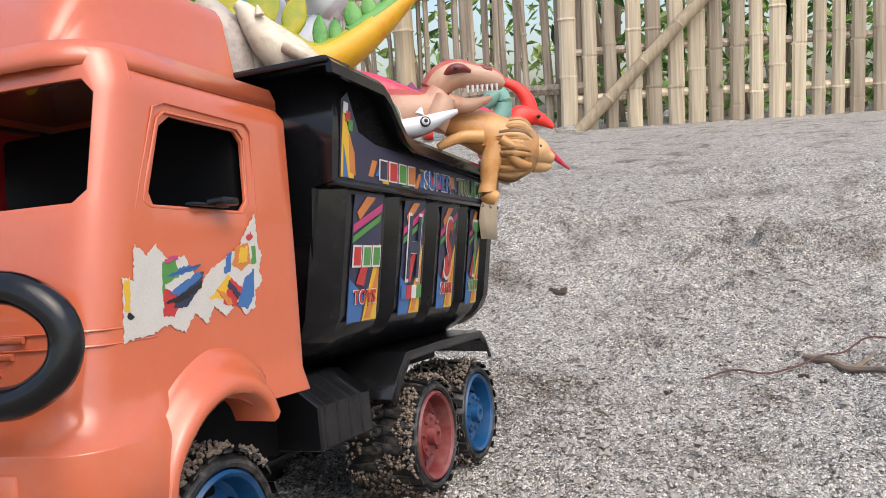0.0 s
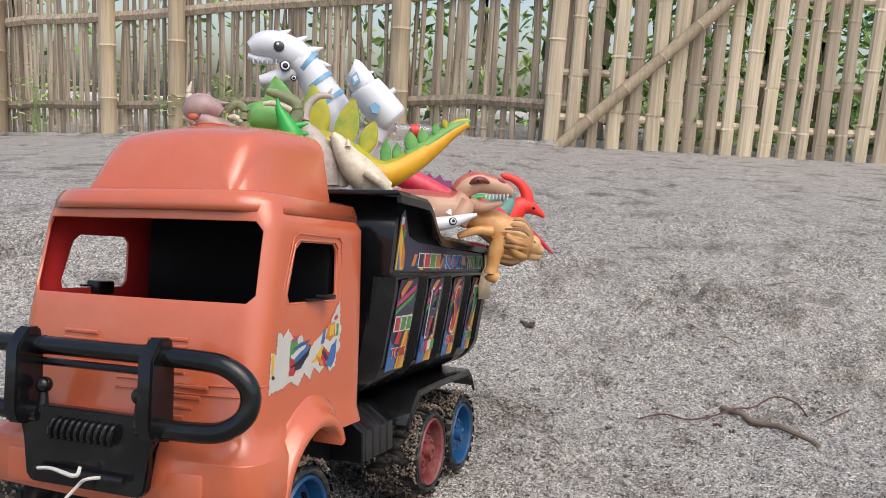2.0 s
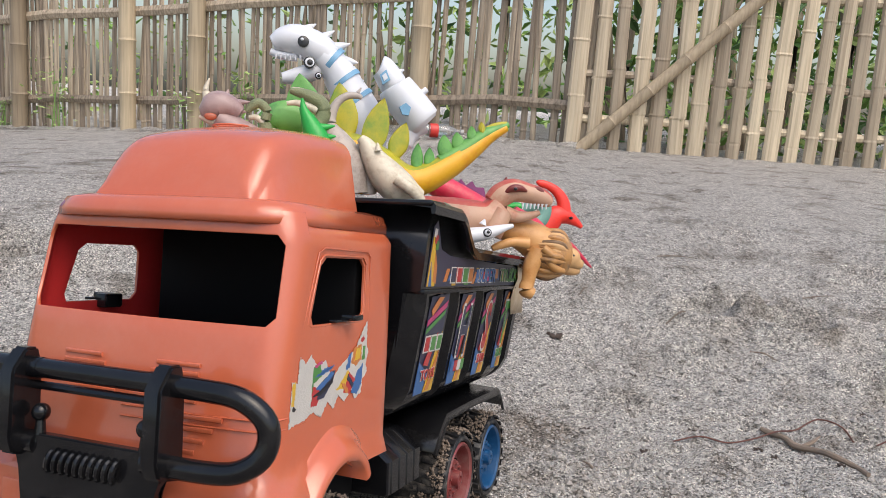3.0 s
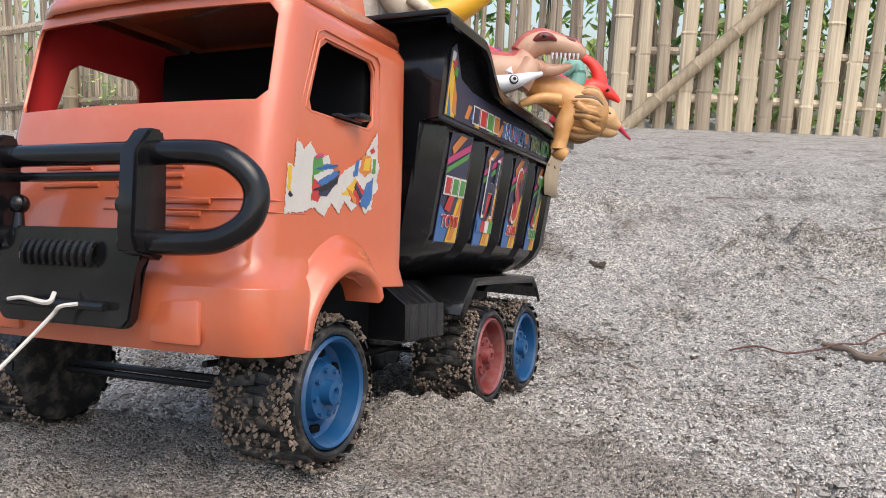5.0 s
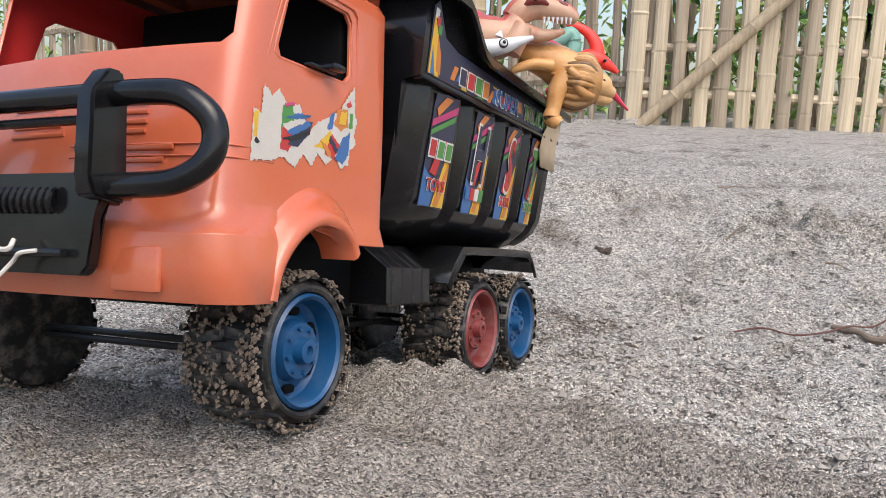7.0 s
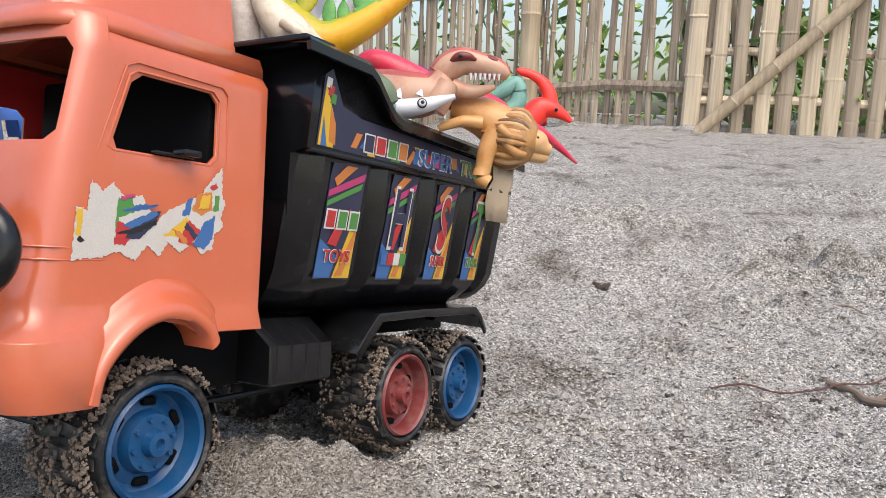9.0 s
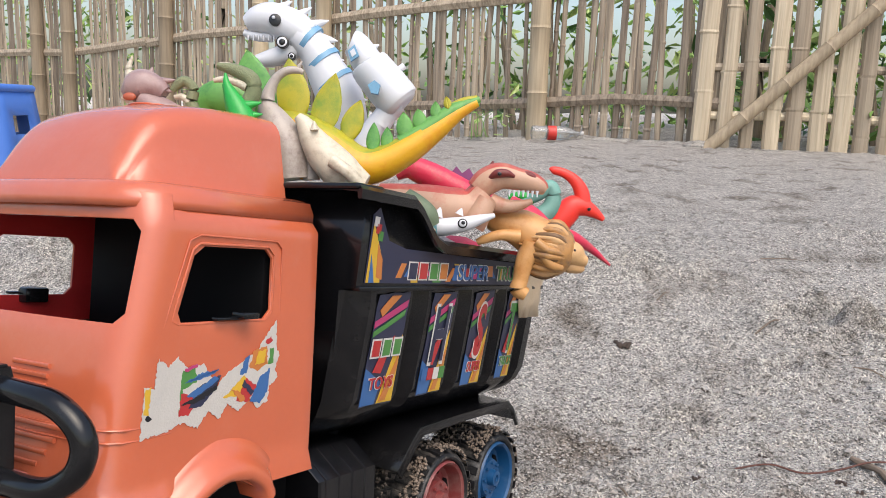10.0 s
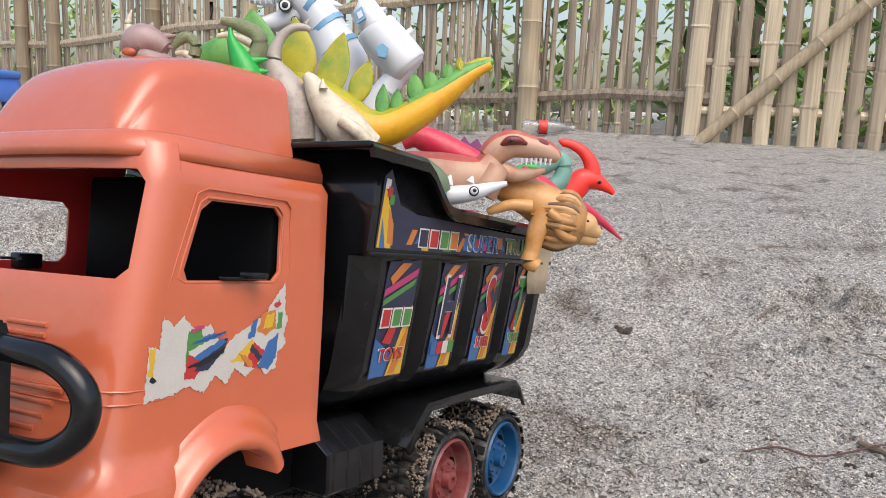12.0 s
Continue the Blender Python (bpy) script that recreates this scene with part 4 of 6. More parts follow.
def build_bed():
    bm = bmesh.new()
    ys = [0.100, 0.104, 0.118, 0.155, 0.174, 0.198, 0.206, 0.235, 0.265, 0.30, 0.33, 0.36, 0.40, 0.418, 0.428, 0.437]
    zs = [0.078, 0.086, 0.096, 0.104, 0.115, 0.15, 0.18, 0.203, 0.206, 0.215, 0.23, 1.0]
    sides = []
    for sx in (1, -1):
        grid = []
        for y in ys:
            col = []
            for z in zs:
                zz = bed_top(y) if z == 1.0 else z
                yy = y
                if y > 0.41:
                    cut = float(np.interp(zz, (0.078, 0.086, 0.096, 0.115, 0.13), (0.040, 0.022, 0.010, 0.002, 0.0)))
                    yy = y - cut * (y - 0.40) / 0.037
                if y < 0.105:
                    yy = y + float(np.interp(zz, (0.078, 0.20), (0.022, 0.0)))
                col.append(bm.verts.new((sx * bed_x(zz), yy, zz)))
            grid.append(col)
        for a, b in zip(grid, grid[1:]):
            for j in range(len(zs) - 1):
                bm.faces.new((a[j], b[j], b[j + 1], a[j + 1]))
        sides.append(grid)
    first, left = sides
    for a, b in zip(range(len(zs) - 1), range(1, len(zs))):
        bm.faces.new((first[0][a], first[0][b], left[0][b], left[0][a]))
        bm.faces.new((first[-1][a], left[-1][a], left[-1][b], first[-1][b]))
    for a, b in zip(range(len(ys) - 1), range(1, len(ys))):
        bm.faces.new((first[a][0], first[b][0], left[b][0], left[a][0]))
    ob = part("dump_bed", bm, BLACK, truck, "black plastic tipping bed with ribbed sides", 30)
    m = ob.modifiers.new("thick", "SOLIDIFY")
    m.thickness, m.offset = 0.003, -1
    for sx in (1, -1):
        bm = bmesh.new()
        path = [(0.076, 0.2795), (0.150, 0.2775), (0.160, 0.272), (0.176, 0.2580), (0.188, 0.2485), (0.203, 0.2435), (0.440, 0.2365)]
        rings = []
        for y, z in path:
            x = bed_x(z)
            rings.append([bm.verts.new((sx * (x + dx), y, z + dz)) for dx, dz in ((-0.004, 0.003), (0.010, 0.003), (0.0135, -0.001), (0.0135, -0.008), (0.010, -0.008), (0.009, -0.003), (-0.004, -0.002))])
        for p, q in zip(rings, rings[1:]):
            for i in range(7):
                bm.faces.new((p[i], p[(i + 1) % 7], q[(i + 1) % 7], q[i]))
        bm.faces.new(rings[0]), bm.faces.new(rings[-1][::-1])
        part("rim_lip", bm, BLACK, ob, "scuffed black rim lip", 30)
        for ya, yb, yc in PILASTERS:
            bm = bmesh.new()
            rings = []
            for z, o in ((0.086, 0.0), (0.092, 0.006), (0.102, 0.012), (0.115, 0.014), (0.19, 0.0135), (0.2035, 0.0125)):
                x = bed_x(min(z, 0.2))
                rings.append([bm.verts.new((sx * (x + d), y, z)) for y, d in ((ya, -0.002), (yb, o), (yc - 0.001, o), (yc + 0.002, -0.002))])
            for p, q in zip(rings, rings[1:]):
                for i in range(3):
                    bm.faces.new((p[i], p[i + 1], q[i + 1], q[i]))
            bm.faces.new(rings[-1])
            part("side_rib", bm, BLACK, ob, smooth=30)
        bm = bmesh.new()
        box(bm, sx * 0.124, 0.270, 0.2050, 0.020, 0.336, 0.004, 0.001)
        part("side_ledge", bm, BLACK, ob)
    bm = bmesh.new()
    box(bm, 0, 0.090, 0.2805, 0.296, 0.034, 0.005, 0.002)
    part("front_lip", bm, BLACK, ob)
    bm = bmesh.new()
    box(bm, 0, 0.27, 0.0765, 0.09, 0.28, 0.008, 0.002)
    part("hinge_block", bm, DARK, ob)
    return ob


# start of the slanted front face, start and end of the outer face
PILASTERS = ((0.106, 0.126, 0.186), (0.198, 0.211, 0.264), (0.276, 0.288, 0.339), (0.350, 0.361, 0.403), (0.412, 0.422, 0.436))
bed = build_bed()

# ---- stickers on the truck ----
def paint(name, color, rough=0.35):
    return base_material("print_" + name, color, rough, 0, 0.02, 90, 0.08)


P_WHITE, P_RED, P_BLUE, P_YELLOW, P_GREEN, P_PINK, P_NAVY, P_ORANGE, P_BLACK = (paint(n, c) for n, c in (("white", (0.58, 0.55, 0.52)), ("red", (0.42, 0.03, 0.03)), ("blue", (0.04, 0.12, 0.30)), ("yellow", (0.60, 0.36, 0.03)), ("green", (0.07, 0.22, 0.05)), ("pink", (0.42, 0.04, 0.14)), ("navy", (0.025, 0.028, 0.06)), ("orange", (0.50, 0.17, 0.04)), ("black", (0.012, 0.012, 0.015))))
PAPER = base_material("torn_paper", (0.50, 0.465, 0.42), 0.8, 0, 0.4, 90, 0.16)
SIDEWAYS = Matrix(((0, 0, 1, 0), (1, 0, 0, 0), (0, 1, 0, 0), (0, 0, 0, 1)))


def on_side(x, lean=0.0, pivot=0.0):
    """Lays a drawing in (y, z) onto the truck's side at x; lean moves its top outwards."""
    return Matrix.Translation((x - pivot * lean, 0, 0)) @ Matrix(((0, lean, 1, 0), (1, 0, 0, 0), (0, 1, 0, 0), (0, 0, 0, 1)))


def decal(name, outline, x, material, parent, label="", lean=0.0, pivot=0.0, thick=0.0004):
    bm = bmesh.new()
    prism(bm, outline, thick, on_side(x, lean, pivot))
    return part(name, bm, material, parent, label, 0)


def lettering(text, size, y, z, x, material, parent, lean=0.0, pivot=0.0, squeeze=1.0, turn=0.0):
    """Raised print of a word on the side."""
    cu = bpy.data.curves.new("print", "FONT")
    cu.body, cu.size, cu.extrude, cu.align_x = text, size, 0.0002, "CENTER"
    cu.offset = size * 0.02
    tmp = bpy.data.objects.new("print", cu)
    scene.collection.objects.link(tmp)
    bpy.context.view_layer.update()
    me = bpy.data.meshes.new_from_object(tmp.evaluated_get(bpy.context.evaluated_depsgraph_get()))
    bpy.data.objects.remove(tmp)
    m = on_side(x, lean, pivot) @ Matrix.Translation((y, z, 0)) @ Matrix.Rotation(radians(turn), 4, "Z") @ Matrix.Diagonal((squeeze, 1, 1, 1))
    me.transform(m)
    me.materials.clear()
    me.materials.append(material)
    ob = new("print", me)
    ob.parent = parent
    return ob


# torn door sticker
def torn(outline, step, depth, seed):
    """The outline with a ragged, torn edge."""
    rnd = random.Random(seed)
    out = []
    for (a, b), (c, d) in zip(outline, outline[1:] + outline[:1]):
        n = max(1, int(math.hypot(c - a, d - b) / step))
        for k in range(n):
            t = k / n
            out.append((a + (c - a) * t + rnd.uniform(-depth, depth), b + (d - b) * t + rnd.uniform(-depth, depth)))
    return out


DOOR_X = 0.1147
door = decal("door_sticker", torn([(-0.074, 0.117), (-0.073, 0.148), (-0.066, 0.146), (-0.064, 0.163), (-0.056, 0.158), (-0.050, 0.164), (-0.040, 0.154), (-0.030, 0.158), (-0.024, 0.150), (-0.018, 0.142), (-0.010, 0.150), (0.006, 0.157), (0.018, 0.164), (0.026, 0.174), (0.034, 0.182), (0.035, 0.166), (0.038, 0.158), (0.035, 0.148), (0.038, 0.143), (0.030, 0.137), (0.029, 0.127), (0.020, 0.124), (0.012, 0.131), (0.002, 0.124), (-0.008, 0.130), (-0.014, 0.121), (-0.024, 0.127), (-0.032, 0.118), (-0.044, 0.123), (-0.056, 0.119)], 0.0014, 0.0007, 4), DOOR_X, PAPER, truck, "torn white paper backing of a peeled sticker")
for outline, mat, k in (
    ([(-0.047, 0.128), (-0.046, 0.155), (-0.036, 0.156), (-0.034, 0.147), (-0.045, 0.143)], P_GREEN, 1),
    ([(-0.047, 0.127), (-0.046, 0.141), (-0.038, 0.139), (-0.022, 0.147), (-0.030, 0.136), (-0.040, 0.127)], P_RED, 2),
    ([(-0.040, 0.131), (-0.034, 0.143), (-0.014, 0.150), (-0.022, 0.138), (-0.030, 0.131)], P_NAVY, 3),
    ([(-0.042, 0.139), (-0.020, 0.149), (-0.016, 0.147), (-0.036, 0.137)], P_BLUE, 4),
    ([(-0.044, 0.156), (-0.035, 0.158), (-0.034, 0.156), (-0.044, 0.154)], P_PINK, 5),
    ([(-0.012, 0.134), (-0.002, 0.141), (0.006, 0.147), (0.012, 0.141), (0.002, 0.134)], P_YELLOW, 1),
    ([(0.000, 0.131), (0.008, 0.145), (0.018, 0.139), (0.010, 0.129)], P_RED, 2),
    ([(0.012, 0.129), (0.020, 0.144), (0.030, 0.150), (0.028, 0.134), (0.022, 0.127)], P_BLUE, 3),
    ([(0.010, 0.152), (0.014, 0.163), (0.026, 0.165), (0.027, 0.153), (0.018, 0.149)], P_ORANGE, 1),
    ([(0.015, 0.153), (0.018, 0.162), (0.025, 0.163), (0.024, 0.154)], P_YELLOW, 4),
    ([(0.024, 0.168), (0.029, 0.172), (0.031, 0.169), (0.026, 0.166)], P_RED, 2),
    ([(-0.046, 0.134), (-0.034, 0.1335), (-0.018, 0.141), (-0.017, 0.144), (-0.034, 0.1375)], P_BLACK, 5),
    ([(-0.044, 0.147), (-0.026, 0.149), (-0.016, 0.153), (-0.030, 0.1525)], P_BLUE, 2),
    ([(-0.006, 0.139), (0.002, 0.137), (0.008, 0.131), (0.004, 0.130)], P_ORANGE, 4),
    ([(0.006, 0.144), (0.016, 0.135), (0.013, 0.133), (0.004, 0.141)], P_NAVY, 5),
    ([(0.002, 0.148), (0.006, 0.159), (0.010, 0.160), (0.008, 0.148)], P_BLUE, 2),
    ([(0.028, 0.152), (0.029, 0.163), (0.033, 0.164), (0.033, 0.153)], P_GREEN, 1),
    ([(-0.0725, 0.131), (-0.072, 0.146), (-0.068, 0.147), (-0.0695, 0.131)], P_YELLOW, 1),
    ([(-0.0715, 0.129), (-0.069, 0.131), (-0.067, 0.129), (-0.069, 0.127)], P_BLACK, 2),
):
    decal("sticker_shred", torn(outline, 0.0016, 0.0006, 7 + k), DOOR_X + 0.0001 * k, mat, door, thick=0.0003)


# band sticker along the upper side
BAND_X, BAND_LEAN = 0.1315, 0.09
band = decal("band_sticker", [(0.109, 0.2095), (0.110, 0.262), (0.118, 0.268), (0.135, 0.243), (0.160, 0.2375), (0.396, 0.229), (0.398, 0.2075)], BAND_X, P_NAVY, bed, "colourful printed band sticker", BAND_LEAN, 0.206)
rnd = random.Random(21)
colors = (P_ORANGE, P_BLUE, P_YELLOW, P_RED, P_PINK, P_GREEN, P_NAVY)
for k in range(22):
    y = 0.150 + k * 0.0112
    w, sl = rnd.uniform(0.006, 0.014), rnd.uniform(-0.012, 0.014)
    z0, z1 = 0.2098 + rnd.uniform(0, 0.006), 0.2285 - rnd.uniform(0, 0.006)
    y1 = min(0.394, y + w)
    decal("stripe", [(y, z0), (y1, z0), (min(0.395, y1 + sl), z1), (min(0.394, y + sl), z1)], BAND_X + 0.0004 + 0.00015 * (k % 3), colors[k % 7], band, "", BAND_LEAN, 0.206)
decal("stripe", [(0.110, 0.2098), (0.128, 0.2098), (0.124, 0.235), (0.112, 0.256)], BAND_X + 0.0005, P_YELLOW, band, "", BAND_LEAN, 0.206)
decal("stripe", [(0.113, 0.2098), (0.120, 0.2098), (0.113, 0.232)], BAND_X + 0.0007, P_BLUE, band, "", BAND_LEAN, 0.206)
decal("stripe", [(0.122, 0.214), (0.130, 0.212), (0.128, 0.228), (0.120, 0.240)], BAND_X + 0.0007, P_ORANGE, band, "", BAND_LEAN, 0.206)
for k, (dy, dz) in enumerate(((0.1145, 0.2565), (0.118, 0.251), (0.1215, 0.2455))):
    decal("stripe", [(dy - 0.003, dz - 0.003), (dy + 0.003, dz - 0.0035), (dy + 0.0035, dz + 0.004), (dy - 0.0025, dz + 0.0045)], BAND_X + 0.0009, (P_WHITE, P_RED, P_GREEN)[k], band, "", BAND_LEAN, 0.206)
# a brand word is shown as plain blocks, the other words as print
for k in range(4):
    y = 0.166 + k * 0.0165
    decal("stripe", [(y, 0.2118), (y + 0.0138, 0.2118), (y + 0.0138, 0.2275), (y, 0.2275)], BAND_X + 0.0010, P_WHITE, band, "", BAND_LEAN, 0.206)
    decal("stripe", [(y + 0.0012, 0.2130), (y + 0.0126, 0.2130), (y + 0.0126, 0.2263), (y + 0.0012, 0.2263)], BAND_X + 0.0013, (P_NAVY, P_RED, P_GREEN, P_ORANGE)[k], band, "", BAND_LEAN, 0.206)
for word, y, mat in (("SUPER", 0.277, (P_BLUE, P_YELLOW, P_YELLOW, P_RED, P_PINK)), ("TRUCK", 0.357, (P_GREEN, P_RED, P_BLUE, P_ORANGE, P_YELLOW))):
    lettering(word, 0.0215, y, 0.2118, BAND_X + 0.0010, P_WHITE, band, BAND_LEAN, 0.206, 1.02)
    lettering(word, 0.0195, y, 0.2126, BAND_X + 0.0014, mat[0], band, BAND_LEAN, 0.206, 1.06)



def panel_sticker(ya, yb, letter, letter_mat, word, seed):
    """A printed sticker on one pilaster, with stripes, a big initial and a small word."""
    x, lean = 0.1157, 0.152
    rnd = random.Random(seed)
    st = decal("panel_sticker", torn([(ya, 0.108), (ya + 0.001, 0.2), (yb, 0.202), (yb - 0.001, 0.108)], 0.01, 0.0007, seed), x, P_NAVY, bed, "printed colour sticker on the bed side", lean, 0.115)
    w = yb - ya
    bits = [([(0.5, 0.0), (0.98, 0.0), (0.98, 0.62), (0.78, 0.42)], P_YELLOW), ([(0.0, 0.0), (0.42, 0.0), (0.52, 0.2), (0.0, 0.34)], P_BLUE), ([(0.02, 0.70), (0.95, 0.88), (0.97, 0.95), (0.02, 0.76)], P_PINK), ([(0.02, 0.62), (0.9, 0.80), (0.93, 0.86), (0.02, 0.67)], P_GREEN), ([(0.2, 0.80), (0.7, 0.99), (0.4, 0.99), (0.1, 0.86)], P_ORANGE), ([(0.55, 0.02), (0.75, 0.02), (0.95, 0.3), (0.95, 0.45)], P_ORANGE), ([(0.2, 0.3), (0.45, 0.28), (0.7, 0.62), (0.4, 0.5)], P_RED)]
    for k, (o, mat) in enumerate(bits):
        decal("stripe", [(ya + w * a, 0.109 + 0.091 * b) for a, b in o], x + 0.0004 + 0.00012 * k, mat, st, "", lean, 0.115)
    mid = (ya + yb) / 2
    if letter:
        lettering(letter, 0.078, mid, 0.136, x + 0.0016, P_WHITE, st, lean, 0.115, 0.62 * w / 0.046)
        lettering(letter, 0.070, mid, 0.139, x + 0.0020, letter_mat, st, lean, 0.115, 0.60 * w / 0.046)
    else:
        for k in range(3):
            y = ya + 0.001 + k * 0.0148
            decal("stripe", [(y, 0.148), (y + 0.013, 0.148), (y + 0.013, 0.164), (y, 0.164)], x + 0.0015, P_WHITE, st, "", lean, 0.115)
            decal("stripe", [(y + 0.0015, 0.1495), (y + 0.0115, 0.1495), (y + 0.0115, 0.1625), (y + 0.0015, 0.1625)], x + 0.0018, (P_RED, P_GREEN, P_GREEN)[k], st, "", lean, 0.115)
    if not word:
        for k in range(4):
            y = ya + 0.001 + k * 0.0098
            decal("stripe", [(y, 0.121), (y + 0.009, 0.121), (y + 0.009, 0.132), (y, 0.132)], x + 0.0018, (P_BLUE, P_RED, P_WHITE, P_GREEN)[k], st, "", lean, 0.115)
        return
    lettering(word, 0.0150, mid, 0.1215, x + 0.0016, P_WHITE, st, lean, 0.115, 0.95 * min(1.0, w / 0.045 * 4.2 / len(word)))
    lettering(word, 0.0134, mid, 0.1222, x + 0.0020, letter_mat, st, lean, 0.115, 1.0 * min(1.0, w / 0.045 * 4.2 / len(word)))


panel_sticker(0.134, 0.179, "", P_RED, "TOYS", 31)
panel_sticker(0.217, 0.257, "H", P_NAVY, "", 32)
panel_sticker(0.294, 0.331, "S", P_RED, "SUPER", 33)
panel_sticker(0.366, 0.397, "T", P_GREEN, "TRUCK", 34)

# brown tape over the rear corner of the bed
TAPE = base_material("brown_tape", (0.55, 0.42, 0.28), 0.35, 0, 0.3, 45, 0.12)
bm = bmesh.new()
rows = []
for j, (z, x) in enumerate(((0.232, 0.1365), (0.215, 0.1350), (0.204, 0.1345), (0.190, 0.1320), (0.172, 0.1290))):
    row = []
    for i in range(8):
        y = 0.385 + 0.056 * i / 7 + 0.004 * math.sin(j * 2.0 + i)
        row.append(bm.verts.new((x + 0.0016 * math.sin(i * 2.3 + j * 1.7) - (0.004 if i == 7 else 0), y, z)))
    rows.append(row)
for p, q in zip(rows, rows[1:]):
    for i in range(7):
        bm.faces.new((p[i], p[i + 1], q[i + 1], q[i]))
tape = part("tape", bm, TAPE, bed, "crumpled strip of brown packing tape", 180)
m = tape.modifiers.new("thick", "SOLIDIFY")
m.thickness = 0.0006

# ---- the toy animals heaped in the bed ----
LOAD_M = Matrix(((0.9192, 0.3897, -0.0574, -0.3093), (-0.3732, 0.9083, 0.1890, 0.2356), (0.1258, -0.1523, 0.9803, 0.0384), (0, 0, 0, 1)))
loc, rot, _ = LOAD_M.decompose()
LOAD_M = Matrix.LocRotScale(loc, rot, None)
SIDE, AWAY = Vector((0.83, 0.557, 0.0)), Vector((-0.557, 0.83, 0.0))
VIEW = Matrix(((0.83, -0.557, 0, 0), (0.557, 0.83, 0, 0), (0, 0, 1, 0), (0, 0, 0, 1)))


def toy(name, color, rough=0.38, bump=0.15, scale=90, spread=0.25):
    return base_material("toy_" + name, color, rough, 0, bump, scale, spread, 0.5)


def blend(name, color, other, scale=45):
    """Moulded rubber sprayed in two tones, in streaky patches, with scaly relief."""
    m = toy(name, color, 0.38, 0.25, 130, 0.12)
    return dusty(m, other, 0.9, scale)


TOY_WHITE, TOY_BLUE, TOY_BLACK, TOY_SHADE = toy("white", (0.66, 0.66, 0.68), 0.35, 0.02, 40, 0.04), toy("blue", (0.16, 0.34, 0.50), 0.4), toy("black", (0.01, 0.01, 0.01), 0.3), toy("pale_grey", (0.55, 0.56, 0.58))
TOY_YELLOW, TOY_GREEN, TOY_LIME = blend("yellow", (0.72, 0.37, 0.015), (0.66, 0.22, 0.015)), blend("green", (0.13, 0.34, 0.07), (0.03, 0.16, 0.04)), blend("lime", (0.42, 0.36, 0.02), (0.10, 0.25, 0.03), 28)
TOY_PINK, TOY_CREAM, TOY_RUST = blend("pink", (0.36, 0.25, 0.23), (0.20, 0.11, 0.11)), blend("cream", (0.62, 0.55, 0.42), (0.38, 0.30, 0.20), 110), toy("rust", (0.38, 0.09, 0.04))
TOY_OLIVE, TOY_BRIGHT, TOY_GREY, TOY_ORANGE = toy("olive", (0.20, 0.22, 0.11), 0.5, 1.0, 110, 0.6), toy("bright_green", (0.02, 0.34, 0.05)), blend("grey", (0.42, 0.36, 0.31), (0.22, 0.17, 0.15), 90), toy("orange", (0.75, 0.34, 0.03))
TOY_REDSKIN, TOY_FLESH, TOY_MAROON, TOY_CRIMSON = blend("red_skin", (0.46, 0.08, 0.055), (0.50, 0.24, 0.15), 55), blend("flesh", (0.50, 0.30, 0.20), (0.44, 0.12, 0.07), 38), toy("maroon", (0.16, 0.025, 0.02), 0.4), blend("crimson", (0.62, 0.03, 0.075), (0.52, 0.12, 0.11), 90)
TOY_BROWN = toy("dark_brown", (0.16, 0.085, 0.035), 0.45, 0.2)
TOY_PURPLE, TOY_RED, TOY_TEAL, TOY_TEALBLUE = toy("purple", (0.22, 0.05, 0.16), 0.4, 0.4), toy("red", (0.78, 0.035, 0.02), 0.4), toy("teal", (0.16, 0.34, 0.28), 0.45, 0.4), toy("teal_blue", (0.20, 0.45, 0.50))
TOY_DKGREEN, TOY_TAN, TOY_MANE, TOY_LIGHTTAN = toy("dark_green", (0.13, 0.17, 0.10), 0.5, 0.5), blend("tan", (0.60, 0.31, 0.11), (0.46, 0.19, 0.045), 70), blend("mane", (0.44, 0.22, 0.07), (0.12, 0.085, 0.065), 60), toy("light_tan", (0.58, 0.34, 0.15), 0.5, 0.2)


def spike(bm, a, b, r, slot=0):
    a, b = Vector(a), Vector(b)
    tube(bm, [a, a.lerp(b, 0.6), b], [r, r * 0.55, 0.0006], 8, slot)


def fin(bm, a, b, w, slot=0):
    """A leaf-shaped back plate from its root a to its tip b, ribbed and thicker at the middle."""
    a, b = Vector(a), Vector(b)
    up = (b - a)
    l = up.length
    up.normalize()
    s = (SIDE - up * SIDE.dot(up)).normalized()
    n = s.cross(up).normalized()
    prof = ((0, 0.45), (0.12, 0.72), (0.3, 0.97), (0.45, 1.0), (0.6, 0.9), (0.75, 0.68), (0.88, 0.40), (0.96, 0.17), (1.0, 0.03))
    front, back = [], []
    for t, k in prof:
        row_f, row_b = [], []
        for i in range(9):
            u = -1 + i / 4
            th = 0.0022 * (1 - u * u) * (1 - 0.6 * t) + 0.0004 + (0.0005 if i % 2 else 0)
            c = a + up * (l * t) + s * (w * k * u)
            row_f.append(bm.verts.new(c + n * th))
            row_b.append(bm.verts.new(c - n * th))
        front.append(row_f)
        back.append(row_b)
    fs = []
    for rows, flip in ((front, False), (back, True)):
        for p, q in zip(rows, rows[1:]):
            for i in range(8):
                fs.append(bm.faces.new((p[i], p[i + 1], q[i + 1], q[i])))
    for p, q in zip(range(len(prof) - 1), range(1, len(prof))):
        for i in (0, 8):
            fs.append(bm.faces.new((front[p][i], front[q][i], back[q][i], back[p][i])))
    fs.append(bm.faces.new([*front[-1], *back[-1][::-1]]))
    for f in fs:
        f.material_index = slot


def disc(bm, c, r, slot=0):
    """A small domed round spot that faces the truck's open side."""
    c = Vector(c)
    tube(bm, [c + AWAY * 0.004, c, c - AWAY * 0.0008], [r, r, r * 0.6], 14, slot)


